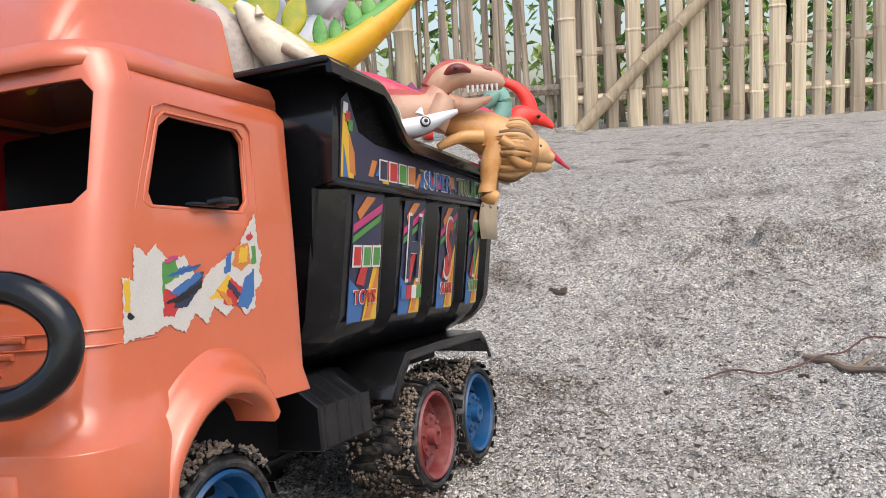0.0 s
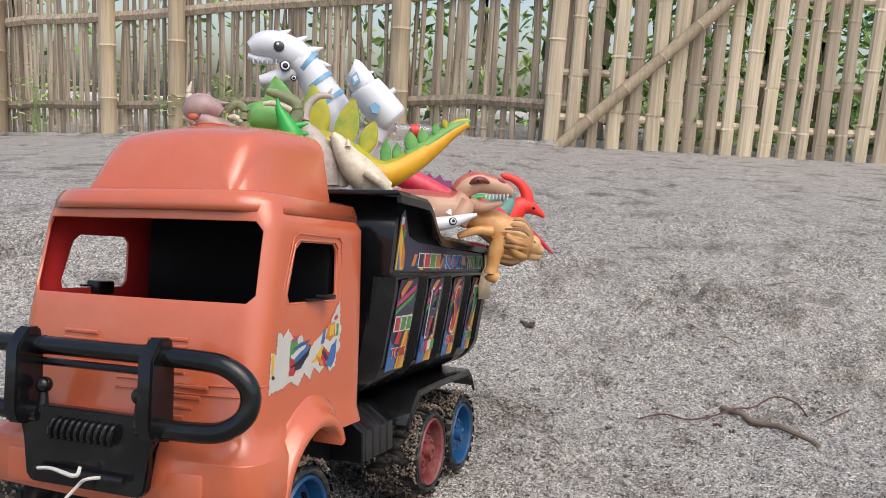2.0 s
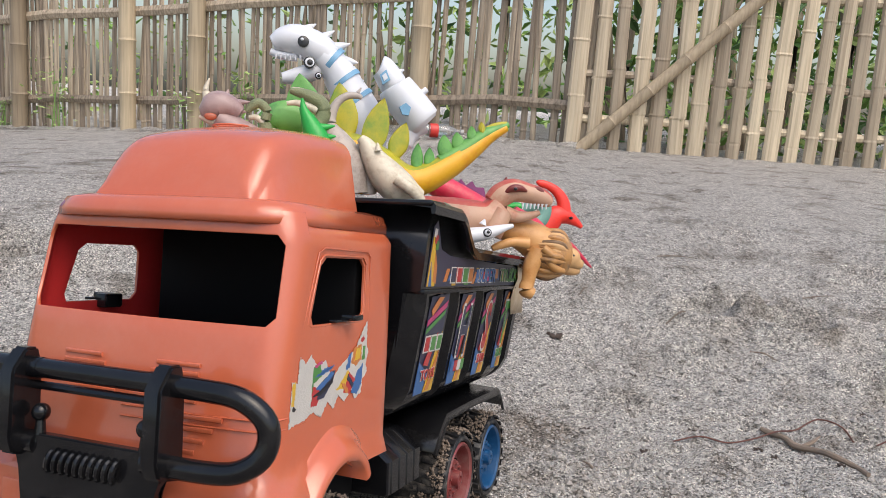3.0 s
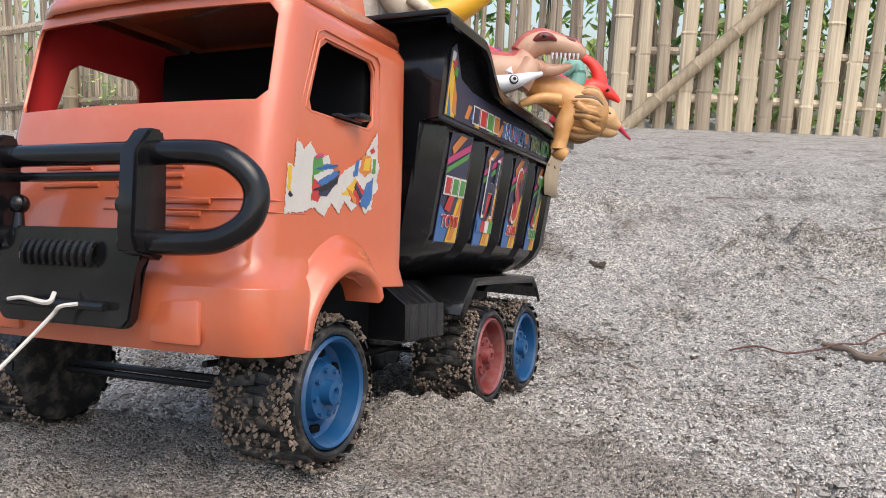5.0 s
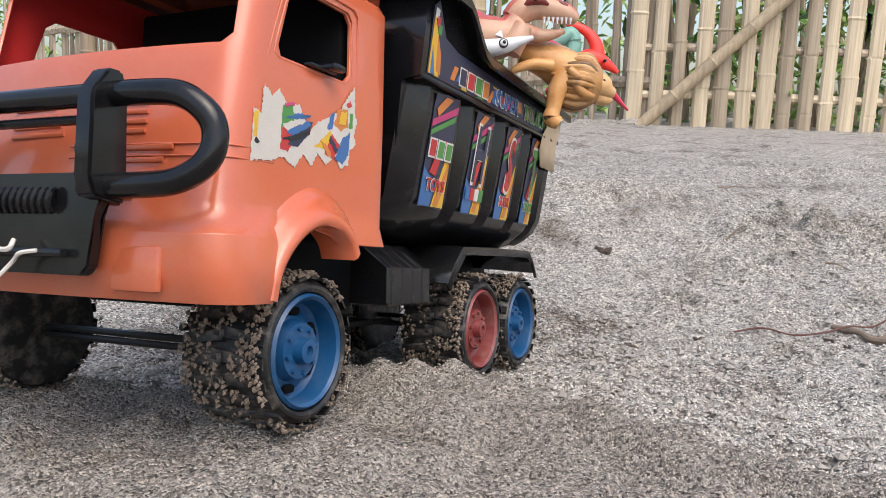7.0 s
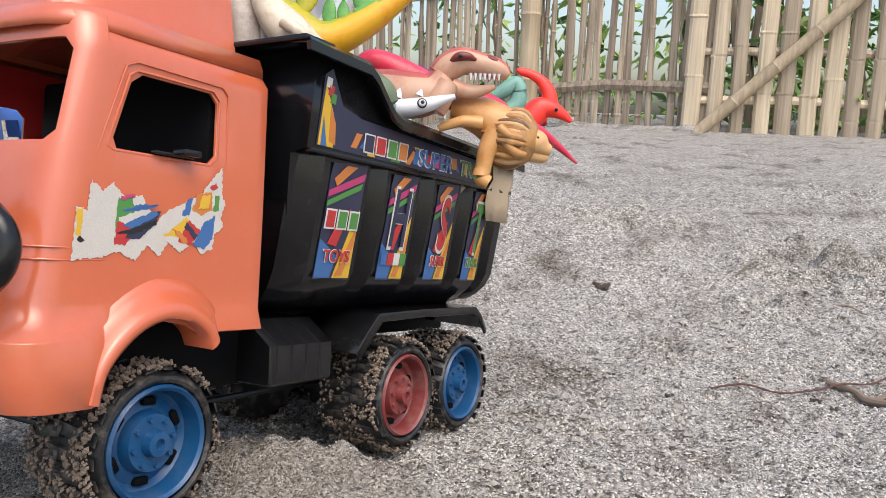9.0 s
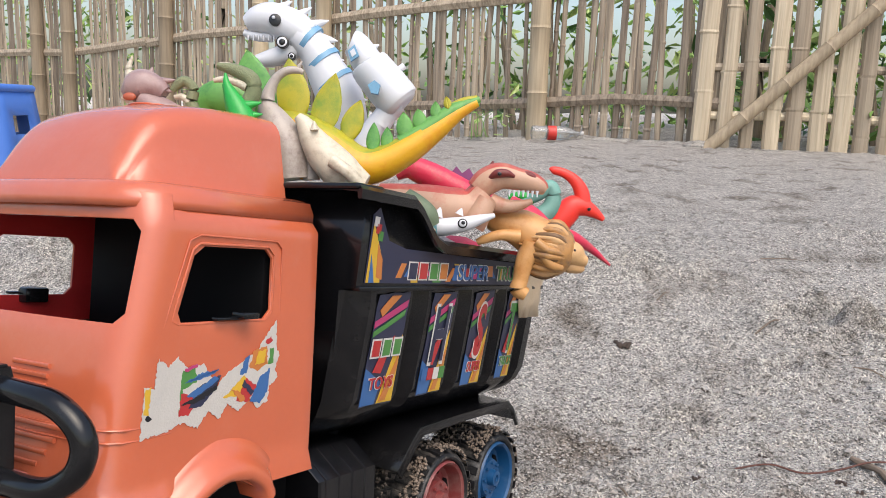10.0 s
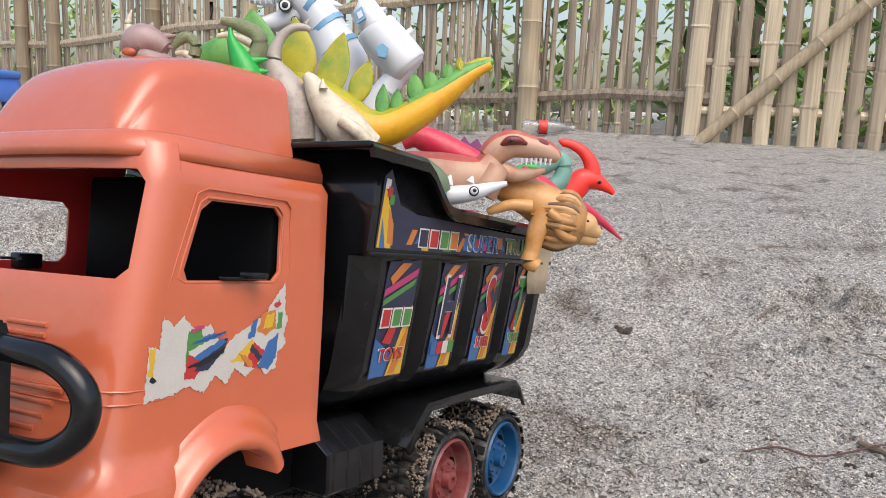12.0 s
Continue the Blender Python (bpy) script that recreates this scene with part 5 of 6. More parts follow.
def slab(bm, pts, thick, slot=0):
    """A flat-sided piece with the outline pts."""
    a = [bm.verts.new(Vector(p) - AWAY * thick / 2) for p in pts]
    b = [bm.verts.new(Vector(p) + AWAY * thick / 2) for p in pts]
    fs = [bm.faces.new(a), bm.faces.new(b[::-1])] + [bm.faces.new((a[i], b[i], b[(i + 1) % len(a)], a[(i + 1) % len(a)])) for i in range(len(a))]
    for f in fs:
        f.material_index = slot


def figure(name, bm, mats, label, category, group, shift=(0, 0)):
    ob = part(name, bm, mats, None, "", 60)
    ob.matrix_world = LOAD_M @ Matrix.Translation(SIDE * shift[0] + Vector((0, 0, shift[1])))
    return tagged(ob, label, category, group)


bm = bmesh.new()
limb(bm, [(-0.0992, 0.1899, 0.4704, 0.0081), (-0.0899, 0.1959, 0.4750, 0.0138), (-0.0770, 0.2045, 0.4760, 0.0167), (-0.0596, 0.2167, 0.4667, 0.0184), (-0.0503, 0.2235, 0.4574, 0.0161)])
limb(bm, [(-0.0912, 0.1972, 0.4347, 0.0058), (-0.0806, 0.2042, 0.4369, 0.0086), (-0.0661, 0.2137, 0.4425, 0.0098), (-0.0563, 0.2199, 0.4482, 0.0092)])
limb(bm, [(-0.1013, 0.1889, 0.4624, 0.0035), (-0.0919, 0.1955, 0.4589, 0.0046), (-0.0776, 0.2051, 0.4576, 0.0046)])
limb(bm, [(-0.0559, 0.2195, 0.4609, 0.0167), (-0.0458, 0.2269, 0.4504, 0.0173), (-0.0394, 0.2317, 0.4400, 0.0179)], slot=0)
limb(bm, [(-0.0484, 0.2248, 0.4562, 0.0179), (-0.0447, 0.2275, 0.4527, 0.0181)], slot=1, n=2)
limb(bm, [(-0.0407, 0.2307, 0.4423, 0.0190), (-0.0354, 0.2350, 0.4296, 0.0196), (-0.0323, 0.2375, 0.4204, 0.0202)], slot=0)
limb(bm, [(-0.0376, 0.2332, 0.4360, 0.0199), (-0.0348, 0.2352, 0.4319, 0.0202)], slot=1, n=2)
limb(bm, [(-0.0332, 0.2368, 0.4239, 0.0207), (-0.0265, 0.2421, 0.4088, 0.0230), (-0.0216, 0.2461, 0.3950, 0.0242), (-0.0165, 0.2506, 0.3765, 0.0207), (-0.0134, 0.2540, 0.3518, 0.0173)], slot=0)
limb(bm, [(-0.0287, 0.2403, 0.4140, 0.0230), (-0.0260, 0.2424, 0.4100, 0.0236)], slot=1, n=2)
spike(bm, (-0.0553, 0.2188, 0.4804), (-0.0446, 0.2256, 0.4884), 0.0052, 0)
spike(bm, (-0.0451, 0.2262, 0.4700), (-0.0306, 0.2357, 0.4756), 0.0063, 0)
spike(bm, (-0.0379, 0.2318, 0.4573), (-0.0236, 0.2415, 0.4554), 0.0063, 0)
spike(bm, (-0.0319, 0.2370, 0.4354), (-0.0185, 0.2460, 0.4364), 0.0063, 0)
spike(bm, (-0.0248, 0.2429, 0.4152), (-0.0096, 0.2532, 0.4145), 0.0069, 0)
spike(bm, (-0.0172, 0.2489, 0.3978), (0.0004, 0.2608, 0.3971), 0.0069, 0)
spike(bm, (-0.0694, 0.2089, 0.4886), (-0.0607, 0.2145, 0.4943), 0.0046, 0)
disc(bm, (-0.0622, 0.1930, 0.4703), 0.0060, 2)
disc(bm, (-0.0624, 0.1910, 0.4721), 0.0017, 0)
disc(bm, (-0.0579, 0.1989, 0.4493), 0.0063, 2)
disc(bm, (-0.0573, 0.1983, 0.4491), 0.0049, 0)
disc(bm, (-0.0568, 0.1978, 0.4489), 0.0032, 2)
disc(bm, (-0.0504, 0.2047, 0.4357), 0.0037, 2)
disc(bm, (-0.0498, 0.2041, 0.4355), 0.0026, 0)
disc(bm, (-0.0493, 0.2036, 0.4353), 0.0017, 2)
spike(bm, (-0.0919, 0.1858, 0.4577), (-0.0920, 0.1860, 0.4526), 0.0014, 0)
spike(bm, (-0.0876, 0.1887, 0.4577), (-0.0878, 0.1889, 0.4525), 0.0014, 0)
spike(bm, (-0.0834, 0.1916, 0.4576), (-0.0835, 0.1917, 0.4525), 0.0014, 0)
spike(bm, (-0.0791, 0.1944, 0.4576), (-0.0793, 0.1946, 0.4525), 0.0014, 0)
spike(bm, (-0.0749, 0.1973, 0.4576), (-0.0750, 0.1975, 0.4524), 0.0014, 0)
spike(bm, (-0.0706, 0.2002, 0.4575), (-0.0708, 0.2003, 0.4524), 0.0014, 0)
figure('toy_robot_dinosaur', bm, [TOY_WHITE, TOY_BLUE, TOY_BLACK, TOY_SHADE], 'white plastic toy robot dinosaur with blue joints, open jaws', 'toy dinosaur', 'toys heaped in the truck bed', (-0.001, -0.01))

bm = bmesh.new()
limb(bm, [(0.0230, 0.2211, 0.4383, 0.0114), (0.0256, 0.2230, 0.4361, 0.0131), (0.0333, 0.2290, 0.4218, 0.0147), (0.0350, 0.2303, 0.4185, 0.0136)], seg=16, n=3)
limb(bm, [(0.0350, 0.2303, 0.4185, 0.0169), (0.0376, 0.2323, 0.4142, 0.0196), (0.0567, 0.2466, 0.3862, 0.0207), (0.0601, 0.2492, 0.3813, 0.0185), (0.0619, 0.2505, 0.3791, 0.0153)], seg=18, n=3)
limb(bm, [(0.0584, 0.2463, 0.4124, 0.0033), (0.0635, 0.2495, 0.4172, 0.0033)], n=2)
spike(bm, (0.0382, 0.2316, 0.4332), (0.0437, 0.2352, 0.4365), 0.0038, 0)
slab(bm, [(0.0313, 0.2051, 0.4250), (0.0368, 0.2085, 0.4308), (0.0400, 0.2112, 0.4207), (0.0337, 0.2072, 0.4155)], 0.004, 1)
slab(bm, [(0.0337, 0.2056, 0.4242), (0.0369, 0.2076, 0.4274), (0.0385, 0.2089, 0.4221), (0.0353, 0.2070, 0.4189)], 0.004, 0)
slab(bm, [(0.0514, 0.2107, 0.3922), (0.0567, 0.2141, 0.3964), (0.0610, 0.2172, 0.3921), (0.0590, 0.2163, 0.3837), (0.0538, 0.2128, 0.3848)], 0.005, 1)
limb(bm, [(0.0428, 0.2386, 0.3608, 0.0109), (0.0508, 0.2434, 0.3732, 0.0098), (0.0592, 0.2486, 0.3808, 0.0109)])
limb(bm, [(0.0283, 0.2305, 0.3309, 0.0109), (0.0357, 0.2344, 0.3516, 0.0109), (0.0490, 0.2422, 0.3716, 0.0109)])
figure('toy_robot_tail', bm, [TOY_WHITE, TOY_BLUE, TOY_BLACK, TOY_SHADE], 'white and blue plastic toy robot tail segment sticking up', 'toy part', 'toys heaped in the truck bed', (-0.008, -0.006))

bm = bmesh.new()
limb(bm, [(-0.0098, 0.1069, 0.3369, 0.0107), (0.0105, 0.1205, 0.3368, 0.0185), (0.0346, 0.1370, 0.3317, 0.0224), (0.0545, 0.1509, 0.3218, 0.0215), (0.0744, 0.1649, 0.3104, 0.0176), (0.0906, 0.1757, 0.3117, 0.0151), (0.1113, 0.1889, 0.3247, 0.0127), (0.1300, 0.2006, 0.3407, 0.0098), (0.1437, 0.2092, 0.3537, 0.0073), (0.1528, 0.2149, 0.3604, 0.0054), (0.1603, 0.2197, 0.3648, 0.0039)], top=2)
limb(bm, [(0.1073, 0.1861, 0.3277, 0.0098), (0.1260, 0.1978, 0.3422, 0.0088), (0.1426, 0.2082, 0.3566, 0.0071), (0.1529, 0.2148, 0.3629, 0.0049), (0.1620, 0.2207, 0.3677, 0.0029)], slot=1)
limb(bm, [(0.1508, 0.2136, 0.3585, 0.0034), (0.1577, 0.2181, 0.3619, 0.0024), (0.1618, 0.2208, 0.3633, 0.0017)], slot=1)
limb(bm, [(0.1407, 0.2067, 0.3610, 0.0024), (0.1510, 0.2134, 0.3663, 0.0029), (0.1604, 0.2195, 0.3687, 0.0024)], slot=2)
stegosaurus = figure('toy_stegosaurus', bm, [TOY_YELLOW, TOY_GREEN, TOY_LIME, TOY_BLACK], 'yellow and green rubber toy stegosaurus with tall leaf plates', 'toy dinosaur', 'toys heaped in the truck bed', (-0.005, -0.004))
for root, tip, width, mat in (
    ((-0.0026, 0.1260, 0.3403), (-0.0096, 0.1176, 0.4088), 0.0195, TOY_GREEN),
    ((0.0287, 0.1394, 0.3474), (0.0242, 0.1335, 0.4010), 0.0141, TOY_LIME),
    ((0.0516, 0.1435, 0.3343), (0.0641, 0.1490, 0.3865), 0.0122, TOY_LIME),
    ((0.0704, 0.1563, 0.3308), (0.0811, 0.1617, 0.3646), 0.0093, TOY_LIME),
    ((0.0886, 0.1691, 0.3195), (0.0902, 0.1688, 0.3461), 0.0059, TOY_GREEN),
    ((0.0987, 0.1758, 0.3223), (0.0994, 0.1751, 0.3426), 0.0054, TOY_GREEN),
    ((0.1123, 0.1844, 0.3319), (0.1106, 0.1820, 0.3551), 0.0073, TOY_GREEN),
    ((0.1230, 0.1912, 0.3400), (0.1208, 0.1887, 0.3580), 0.0063, TOY_GREEN),
    ((0.1338, 0.1979, 0.3491), (0.1330, 0.1966, 0.3646), 0.0049, TOY_GREEN),
    ((0.1421, 0.2030, 0.3583), (0.1408, 0.2015, 0.3689), 0.0034, TOY_LIME),
):
    bm = bmesh.new()
    fin(bm, root, tip, width)
    part("back_plate", bm, mat, stegosaurus, smooth=60)

bm = bmesh.new()
limb(bm, [(-0.0242, 0.0710, 0.3525, 0.0057), (-0.0199, 0.0733, 0.3642, 0.0118), (-0.0073, 0.0816, 0.3679, 0.0142), (0.0055, 0.0905, 0.3617, 0.0118), (0.0090, 0.0936, 0.3475, 0.0095)], flat=0.4, up=(-0.55, 0.83, 0))
limb(bm, [(-0.0286, 0.0689, 0.3383, 0.0095), (-0.0088, 0.0819, 0.3429, 0.0123), (0.0146, 0.0979, 0.3380, 0.0113)], slot=1)
figure('toy_plated_dinosaur', bm, [TOY_GREEN, TOY_LIME], 'dark green rubber toy dinosaur with a round back plate', 'toy dinosaur', 'toys heaped in the truck bed', (0.004, -0.009))

bm = bmesh.new()
limb(bm, [(-0.0515, 0.0170, 0.3629, 0.0041), (-0.0465, 0.0202, 0.3651, 0.0099), (-0.0389, 0.0251, 0.3695, 0.0122), (-0.0303, 0.0310, 0.3672, 0.0099), (-0.0241, 0.0355, 0.3626, 0.0063)])
limb(bm, [(-0.0466, 0.0197, 0.3741, 0.0041), (-0.0475, 0.0187, 0.3818, 0.0027), (-0.0462, 0.0192, 0.3872, 0.0016), (-0.0450, 0.0198, 0.3917, 0.0005)], slot=1)
spike(bm, (-0.0295, 0.0314, 0.3717), (-0.0174, 0.0394, 0.3734), 0.0041, 0)
spike(bm, (-0.0289, 0.0321, 0.3663), (-0.0199, 0.0382, 0.3644), 0.0041, 0)
spike(bm, (-0.0338, 0.0282, 0.3763), (-0.0321, 0.0290, 0.3830), 0.0036, 0)
limb(bm, [(-0.0393, 0.0255, 0.3583, 0.0090), (-0.0282, 0.0334, 0.3500, 0.0109), (-0.0153, 0.0424, 0.3436, 0.0095), (-0.0012, 0.0522, 0.3372, 0.0063)])
limb(bm, [(-0.0398, 0.0261, 0.3411, 0.0041), (-0.0322, 0.0311, 0.3419, 0.0045), (-0.0221, 0.0380, 0.3409, 0.0050)], slot=1)
blob(bm, (-0.0370, 0.0126, 0.3575), (0.0054, 0.0018, 0.0032), 2, VIEW)
limb(bm, [(-0.0524, 0.0167, 0.3593, 0.0018), (-0.0465, 0.0208, 0.3560, 0.0027), (-0.0428, 0.0234, 0.3529, 0.0023)], slot=1)
figure('toy_horned_dinosaur', bm, [TOY_PINK, TOY_CREAM, TOY_RUST], 'pale pink and grey rubber toy horned dinosaur lying on its side', 'toy dinosaur', 'toys heaped in the truck bed', (0.0045, -0.009))

bm = bmesh.new()
limb(bm, [(0.0119, 0.0567, 0.3846, 0.0027), (0.0179, 0.0608, 0.3832, 0.0041), (0.0264, 0.0667, 0.3799, 0.0054), (0.0337, 0.0719, 0.3745, 0.0063), (0.0353, 0.0734, 0.3654, 0.0063), (0.0297, 0.0704, 0.3520, 0.0068), (0.0231, 0.0669, 0.3349, 0.0081)], top=0)
limb(bm, [(0.0093, 0.0556, 0.3733, 0.0018), (0.0161, 0.0601, 0.3742, 0.0027), (0.0243, 0.0657, 0.3718, 0.0032), (0.0309, 0.0703, 0.3682, 0.0041)], slot=1)
limb(bm, [(0.0274, 0.0689, 0.3506, 0.0041), (0.0178, 0.0628, 0.3449, 0.0032), (0.0085, 0.0565, 0.3463, 0.0027), (-0.0007, 0.0501, 0.3495, 0.0023)], slot=1)
limb(bm, [(0.0135, 0.0577, 0.3859, 0.0018), (0.0194, 0.0617, 0.3850, 0.0023), (0.0261, 0.0663, 0.3826, 0.0023)], slot=1)
figure('toy_raptor', bm, [TOY_OLIVE, TOY_CREAM], 'olive and cream rubber toy raptor with an open mouth', 'toy dinosaur', 'toys heaped in the truck bed', (0.004, -0.009))

bm = bmesh.new()
limb(bm, [(-0.0199, 0.0392, 0.3651, 0.0023), (-0.0152, 0.0421, 0.3709, 0.0041), (-0.0107, 0.0450, 0.3727, 0.0041), (-0.0056, 0.0488, 0.3663, 0.0041), (-0.0074, 0.0481, 0.3559, 0.0050), (-0.0031, 0.0520, 0.3378, 0.0068)])
limb(bm, [(-0.0186, 0.0404, 0.3601, 0.0018), (-0.0137, 0.0437, 0.3605, 0.0027), (-0.0082, 0.0476, 0.3564, 0.0032)], slot=1)
limb(bm, [(-0.0088, 0.0483, 0.3356, 0.0054), (0.0025, 0.0558, 0.3377, 0.0054), (0.0099, 0.0610, 0.3345, 0.0054)], slot=1)
figure('toy_lizard', bm, [TOY_OLIVE, TOY_CREAM], 'small olive rubber toy lizard among the heap', 'toy dinosaur', 'toys heaped in the truck bed', (0.004, -0.009))

bm = bmesh.new()
limb(bm, [(0.0330, 0.0528, 0.3725, 0.0009), (0.0342, 0.0541, 0.3628, 0.0035), (0.0389, 0.0579, 0.3496, 0.0079), (0.0436, 0.0618, 0.3364, 0.0106), (0.0442, 0.0631, 0.3210, 0.0106)])
spike(bm, (0.0432, 0.0610, 0.3474), (0.0557, 0.0692, 0.3504), 0.0048, 0)
spike(bm, (0.0448, 0.0624, 0.3399), (0.0562, 0.0700, 0.3416), 0.0048, 0)
limb(bm, [(0.0283, 0.0515, 0.3365, 0.0022), (0.0354, 0.0566, 0.3321, 0.0044), (0.0462, 0.0641, 0.3267, 0.0053)])
spike(bm, (0.0333, 0.0537, 0.3585), (0.0313, 0.0521, 0.3638), 0.0022, 0)
figure('toy_green_dinosaur', bm, [TOY_BRIGHT, TOY_LIME], 'bright green rubber toy dinosaur standing on its tail', 'toy dinosaur', 'toys heaped in the truck bed', (-0.001, -0.006))

bm = bmesh.new()
limb(bm, [(0.0576, 0.1125, 0.3801, 0.0019), (0.0545, 0.1104, 0.3820, 0.0028), (0.0468, 0.1052, 0.3816, 0.0033), (0.0396, 0.1007, 0.3756, 0.0037), (0.0347, 0.0980, 0.3645, 0.0051), (0.0332, 0.0976, 0.3533, 0.0079), (0.0377, 0.1014, 0.3393, 0.0140), (0.0457, 0.1078, 0.3197, 0.0177), (0.0480, 0.1107, 0.2941, 0.0177)])
limb(bm, [(0.0532, 0.1118, 0.3383, 0.0056), (0.0603, 0.1177, 0.3196, 0.0075), (0.0615, 0.1198, 0.2940, 0.0075)])
spike(bm, (0.0546, 0.1103, 0.3848), (0.0571, 0.1117, 0.3894), 0.0019, 0)
limb(bm, [(0.0573, 0.1155, 0.3220, 0.0042), (0.0593, 0.1175, 0.3103, 0.0051), (0.0580, 0.1175, 0.2940, 0.0051)], slot=1)
limb(bm, [(0.0336, 0.0992, 0.3291, 0.0065), (0.0338, 0.1003, 0.3105, 0.0079), (0.0344, 0.1017, 0.2919, 0.0079)])
figure('toy_sauropod', bm, [TOY_GREY, TOY_ORANGE], 'grey rubber toy long-tailed dinosaur standing upside down', 'toy dinosaur', 'toys heaped in the truck bed', (-0.002, -0.004))

bm = bmesh.new()
limb(bm, [(0.0616, 0.1035, 0.3431, 0.0037), (0.0659, 0.1068, 0.3371, 0.0069), (0.0716, 0.1113, 0.3247, 0.0110), (0.0803, 0.1179, 0.3109, 0.0151), (0.0924, 0.1268, 0.2971, 0.0156), (0.1055, 0.1360, 0.2892, 0.0092)])
spike(bm, (0.0797, 0.1043, 0.3307), (0.0791, 0.1036, 0.3379), 0.0037, 0)
limb(bm, [(0.0970, 0.1053, 0.3058, 0.0053), (0.1091, 0.1115, 0.2966, 0.0053), (0.1156, 0.1188, 0.2871, 0.0044)])
figure('toy_cream_dinosaur', bm, [TOY_CREAM], 'cream rubber toy dinosaur with rough skin', 'toy dinosaur', 'toys heaped in the truck bed', (-0.002, -0.004))

bm = bmesh.new()
limb(bm, [(0.1300, 0.2800, 0.2968, 0.0117), (0.1373, 0.2845, 0.3053, 0.0133), (0.1481, 0.2914, 0.3105, 0.0128), (0.1604, 0.2998, 0.3083, 0.0107), (0.1714, 0.3074, 0.3050, 0.0101), (0.1787, 0.3126, 0.3007, 0.0080), (0.1826, 0.3153, 0.2974, 0.0043)], slot=1, top=0)
limb(bm, [(0.1398, 0.2872, 0.2861, 0.0091), (0.1517, 0.2953, 0.2828, 0.0069), (0.1632, 0.3030, 0.2843, 0.0048), (0.1722, 0.3088, 0.2879, 0.0027)], slot=1)
limb(bm, [(0.1357, 0.2839, 0.2946, 0.0149), (0.1264, 0.2784, 0.2825, 0.0181), (0.1109, 0.2681, 0.2789, 0.0213), (0.0910, 0.2547, 0.2811, 0.0213), (0.0713, 0.2411, 0.2856, 0.0171), (0.0537, 0.2292, 0.2884, 0.0139)], top=0, slot=1)
limb(bm, [(0.1439, 0.2754, 0.2882, 0.0094), (0.1383, 0.2723, 0.2762, 0.0115), (0.1323, 0.2689, 0.2631, 0.0115)], slot=1)
limb(bm, [(0.1451, 0.2757, 0.3071, 0.0016), (0.1518, 0.2788, 0.3111, 0.0042), (0.1588, 0.2835, 0.3116, 0.0037), (0.1636, 0.2899, 0.3092, 0.0016)], slot=2)
blob(bm, (0.1571, 0.2740, 0.3102), (0.0021, 0.0016, 0.0018), 3, VIEW)
limb(bm, [(0.1647, 0.2976, 0.3131, 0.0016), (0.1731, 0.3010, 0.3112, 0.0032), (0.1795, 0.3067, 0.3065, 0.0021)], slot=2)
spike(bm, (0.1412, 0.2864, 0.3180), (0.1423, 0.2868, 0.3244), 0.0037, 2)
spike(bm, (0.1087, 0.2431, 0.2680), (0.0996, 0.2379, 0.2526), 0.0053, 0)
spike(bm, (0.1612, 0.2853, 0.2963), (0.1610, 0.2855, 0.2906), 0.0016, 4)
spike(bm, (0.1647, 0.2877, 0.2963), (0.1645, 0.2879, 0.2905), 0.0016, 4)
spike(bm, (0.1682, 0.2900, 0.2963), (0.1680, 0.2902, 0.2905), 0.0016, 4)
spike(bm, (0.1716, 0.2923, 0.2962), (0.1715, 0.2925, 0.2905), 0.0016, 4)
spike(bm, (0.1751, 0.2947, 0.2962), (0.1749, 0.2949, 0.2904), 0.0016, 4)
spike(bm, (0.1786, 0.2970, 0.2962), (0.1784, 0.2972, 0.2904), 0.0016, 4)
spike(bm, (0.1821, 0.2994, 0.2961), (0.1819, 0.2995, 0.2904), 0.0016, 4)
figure('toy_tyrannosaur', bm, [TOY_REDSKIN, TOY_FLESH, TOY_MAROON, TOY_BLACK, TOY_WHITE], 'red and cream rubber toy tyrannosaur with a bared jaw', 'toy dinosaur', 'toys heaped in the truck bed', (-0.01, -0.004))

bm = bmesh.new()
limb(bm, [(0.0309, 0.2755, 0.3159, 0.0080), (0.0429, 0.2832, 0.3215, 0.0114), (0.0593, 0.2946, 0.3140, 0.0137), (0.0825, 0.3110, 0.3001, 0.0137), (0.1104, 0.3306, 0.2839, 0.0114)])
limb(bm, [(0.1273, 0.3298, 0.2858, 0.0113), (0.1455, 0.3429, 0.2705, 0.0146), (0.1615, 0.3542, 0.2591, 0.0101), (0.1757, 0.3761, 0.2549, 0.0068), (0.1836, 0.4061, 0.2440, 0.0041), (0.1951, 0.4267, 0.2282, 0.0012)])
figure('toy_crimson_dinosaur', bm, [TOY_CRIMSON], 'crimson rubber toy dinosaur lying across the bed', 'toy dinosaur', 'toys heaped in the truck bed', (-0.005, -0.002))

bm = bmesh.new()
slab(bm, [(0.0423, 0.3202, 0.3093), (0.0467, 0.3223, 0.3246), (0.0503, 0.3244, 0.3317), (0.0555, 0.3282, 0.3251), (0.0607, 0.3313, 0.3322), (0.0654, 0.3348, 0.3250), (0.0714, 0.3386, 0.3303), (0.0751, 0.3415, 0.3232), (0.0830, 0.3468, 0.3231), (0.0853, 0.3494, 0.3030), (0.0704, 0.3398, 0.2960)], 0.006, 0)
limb(bm, [(0.0438, 0.3212, 0.3093, 0.0071), (0.0656, 0.3363, 0.3008, 0.0083), (0.0875, 0.3513, 0.2953, 0.0059)], slot=1)
figure('toy_finback', bm, [TOY_PURPLE, TOY_GREEN], 'purple and green rubber toy finback dinosaur', 'toy dinosaur', 'toys heaped in the truck bed', (0, -0.007))

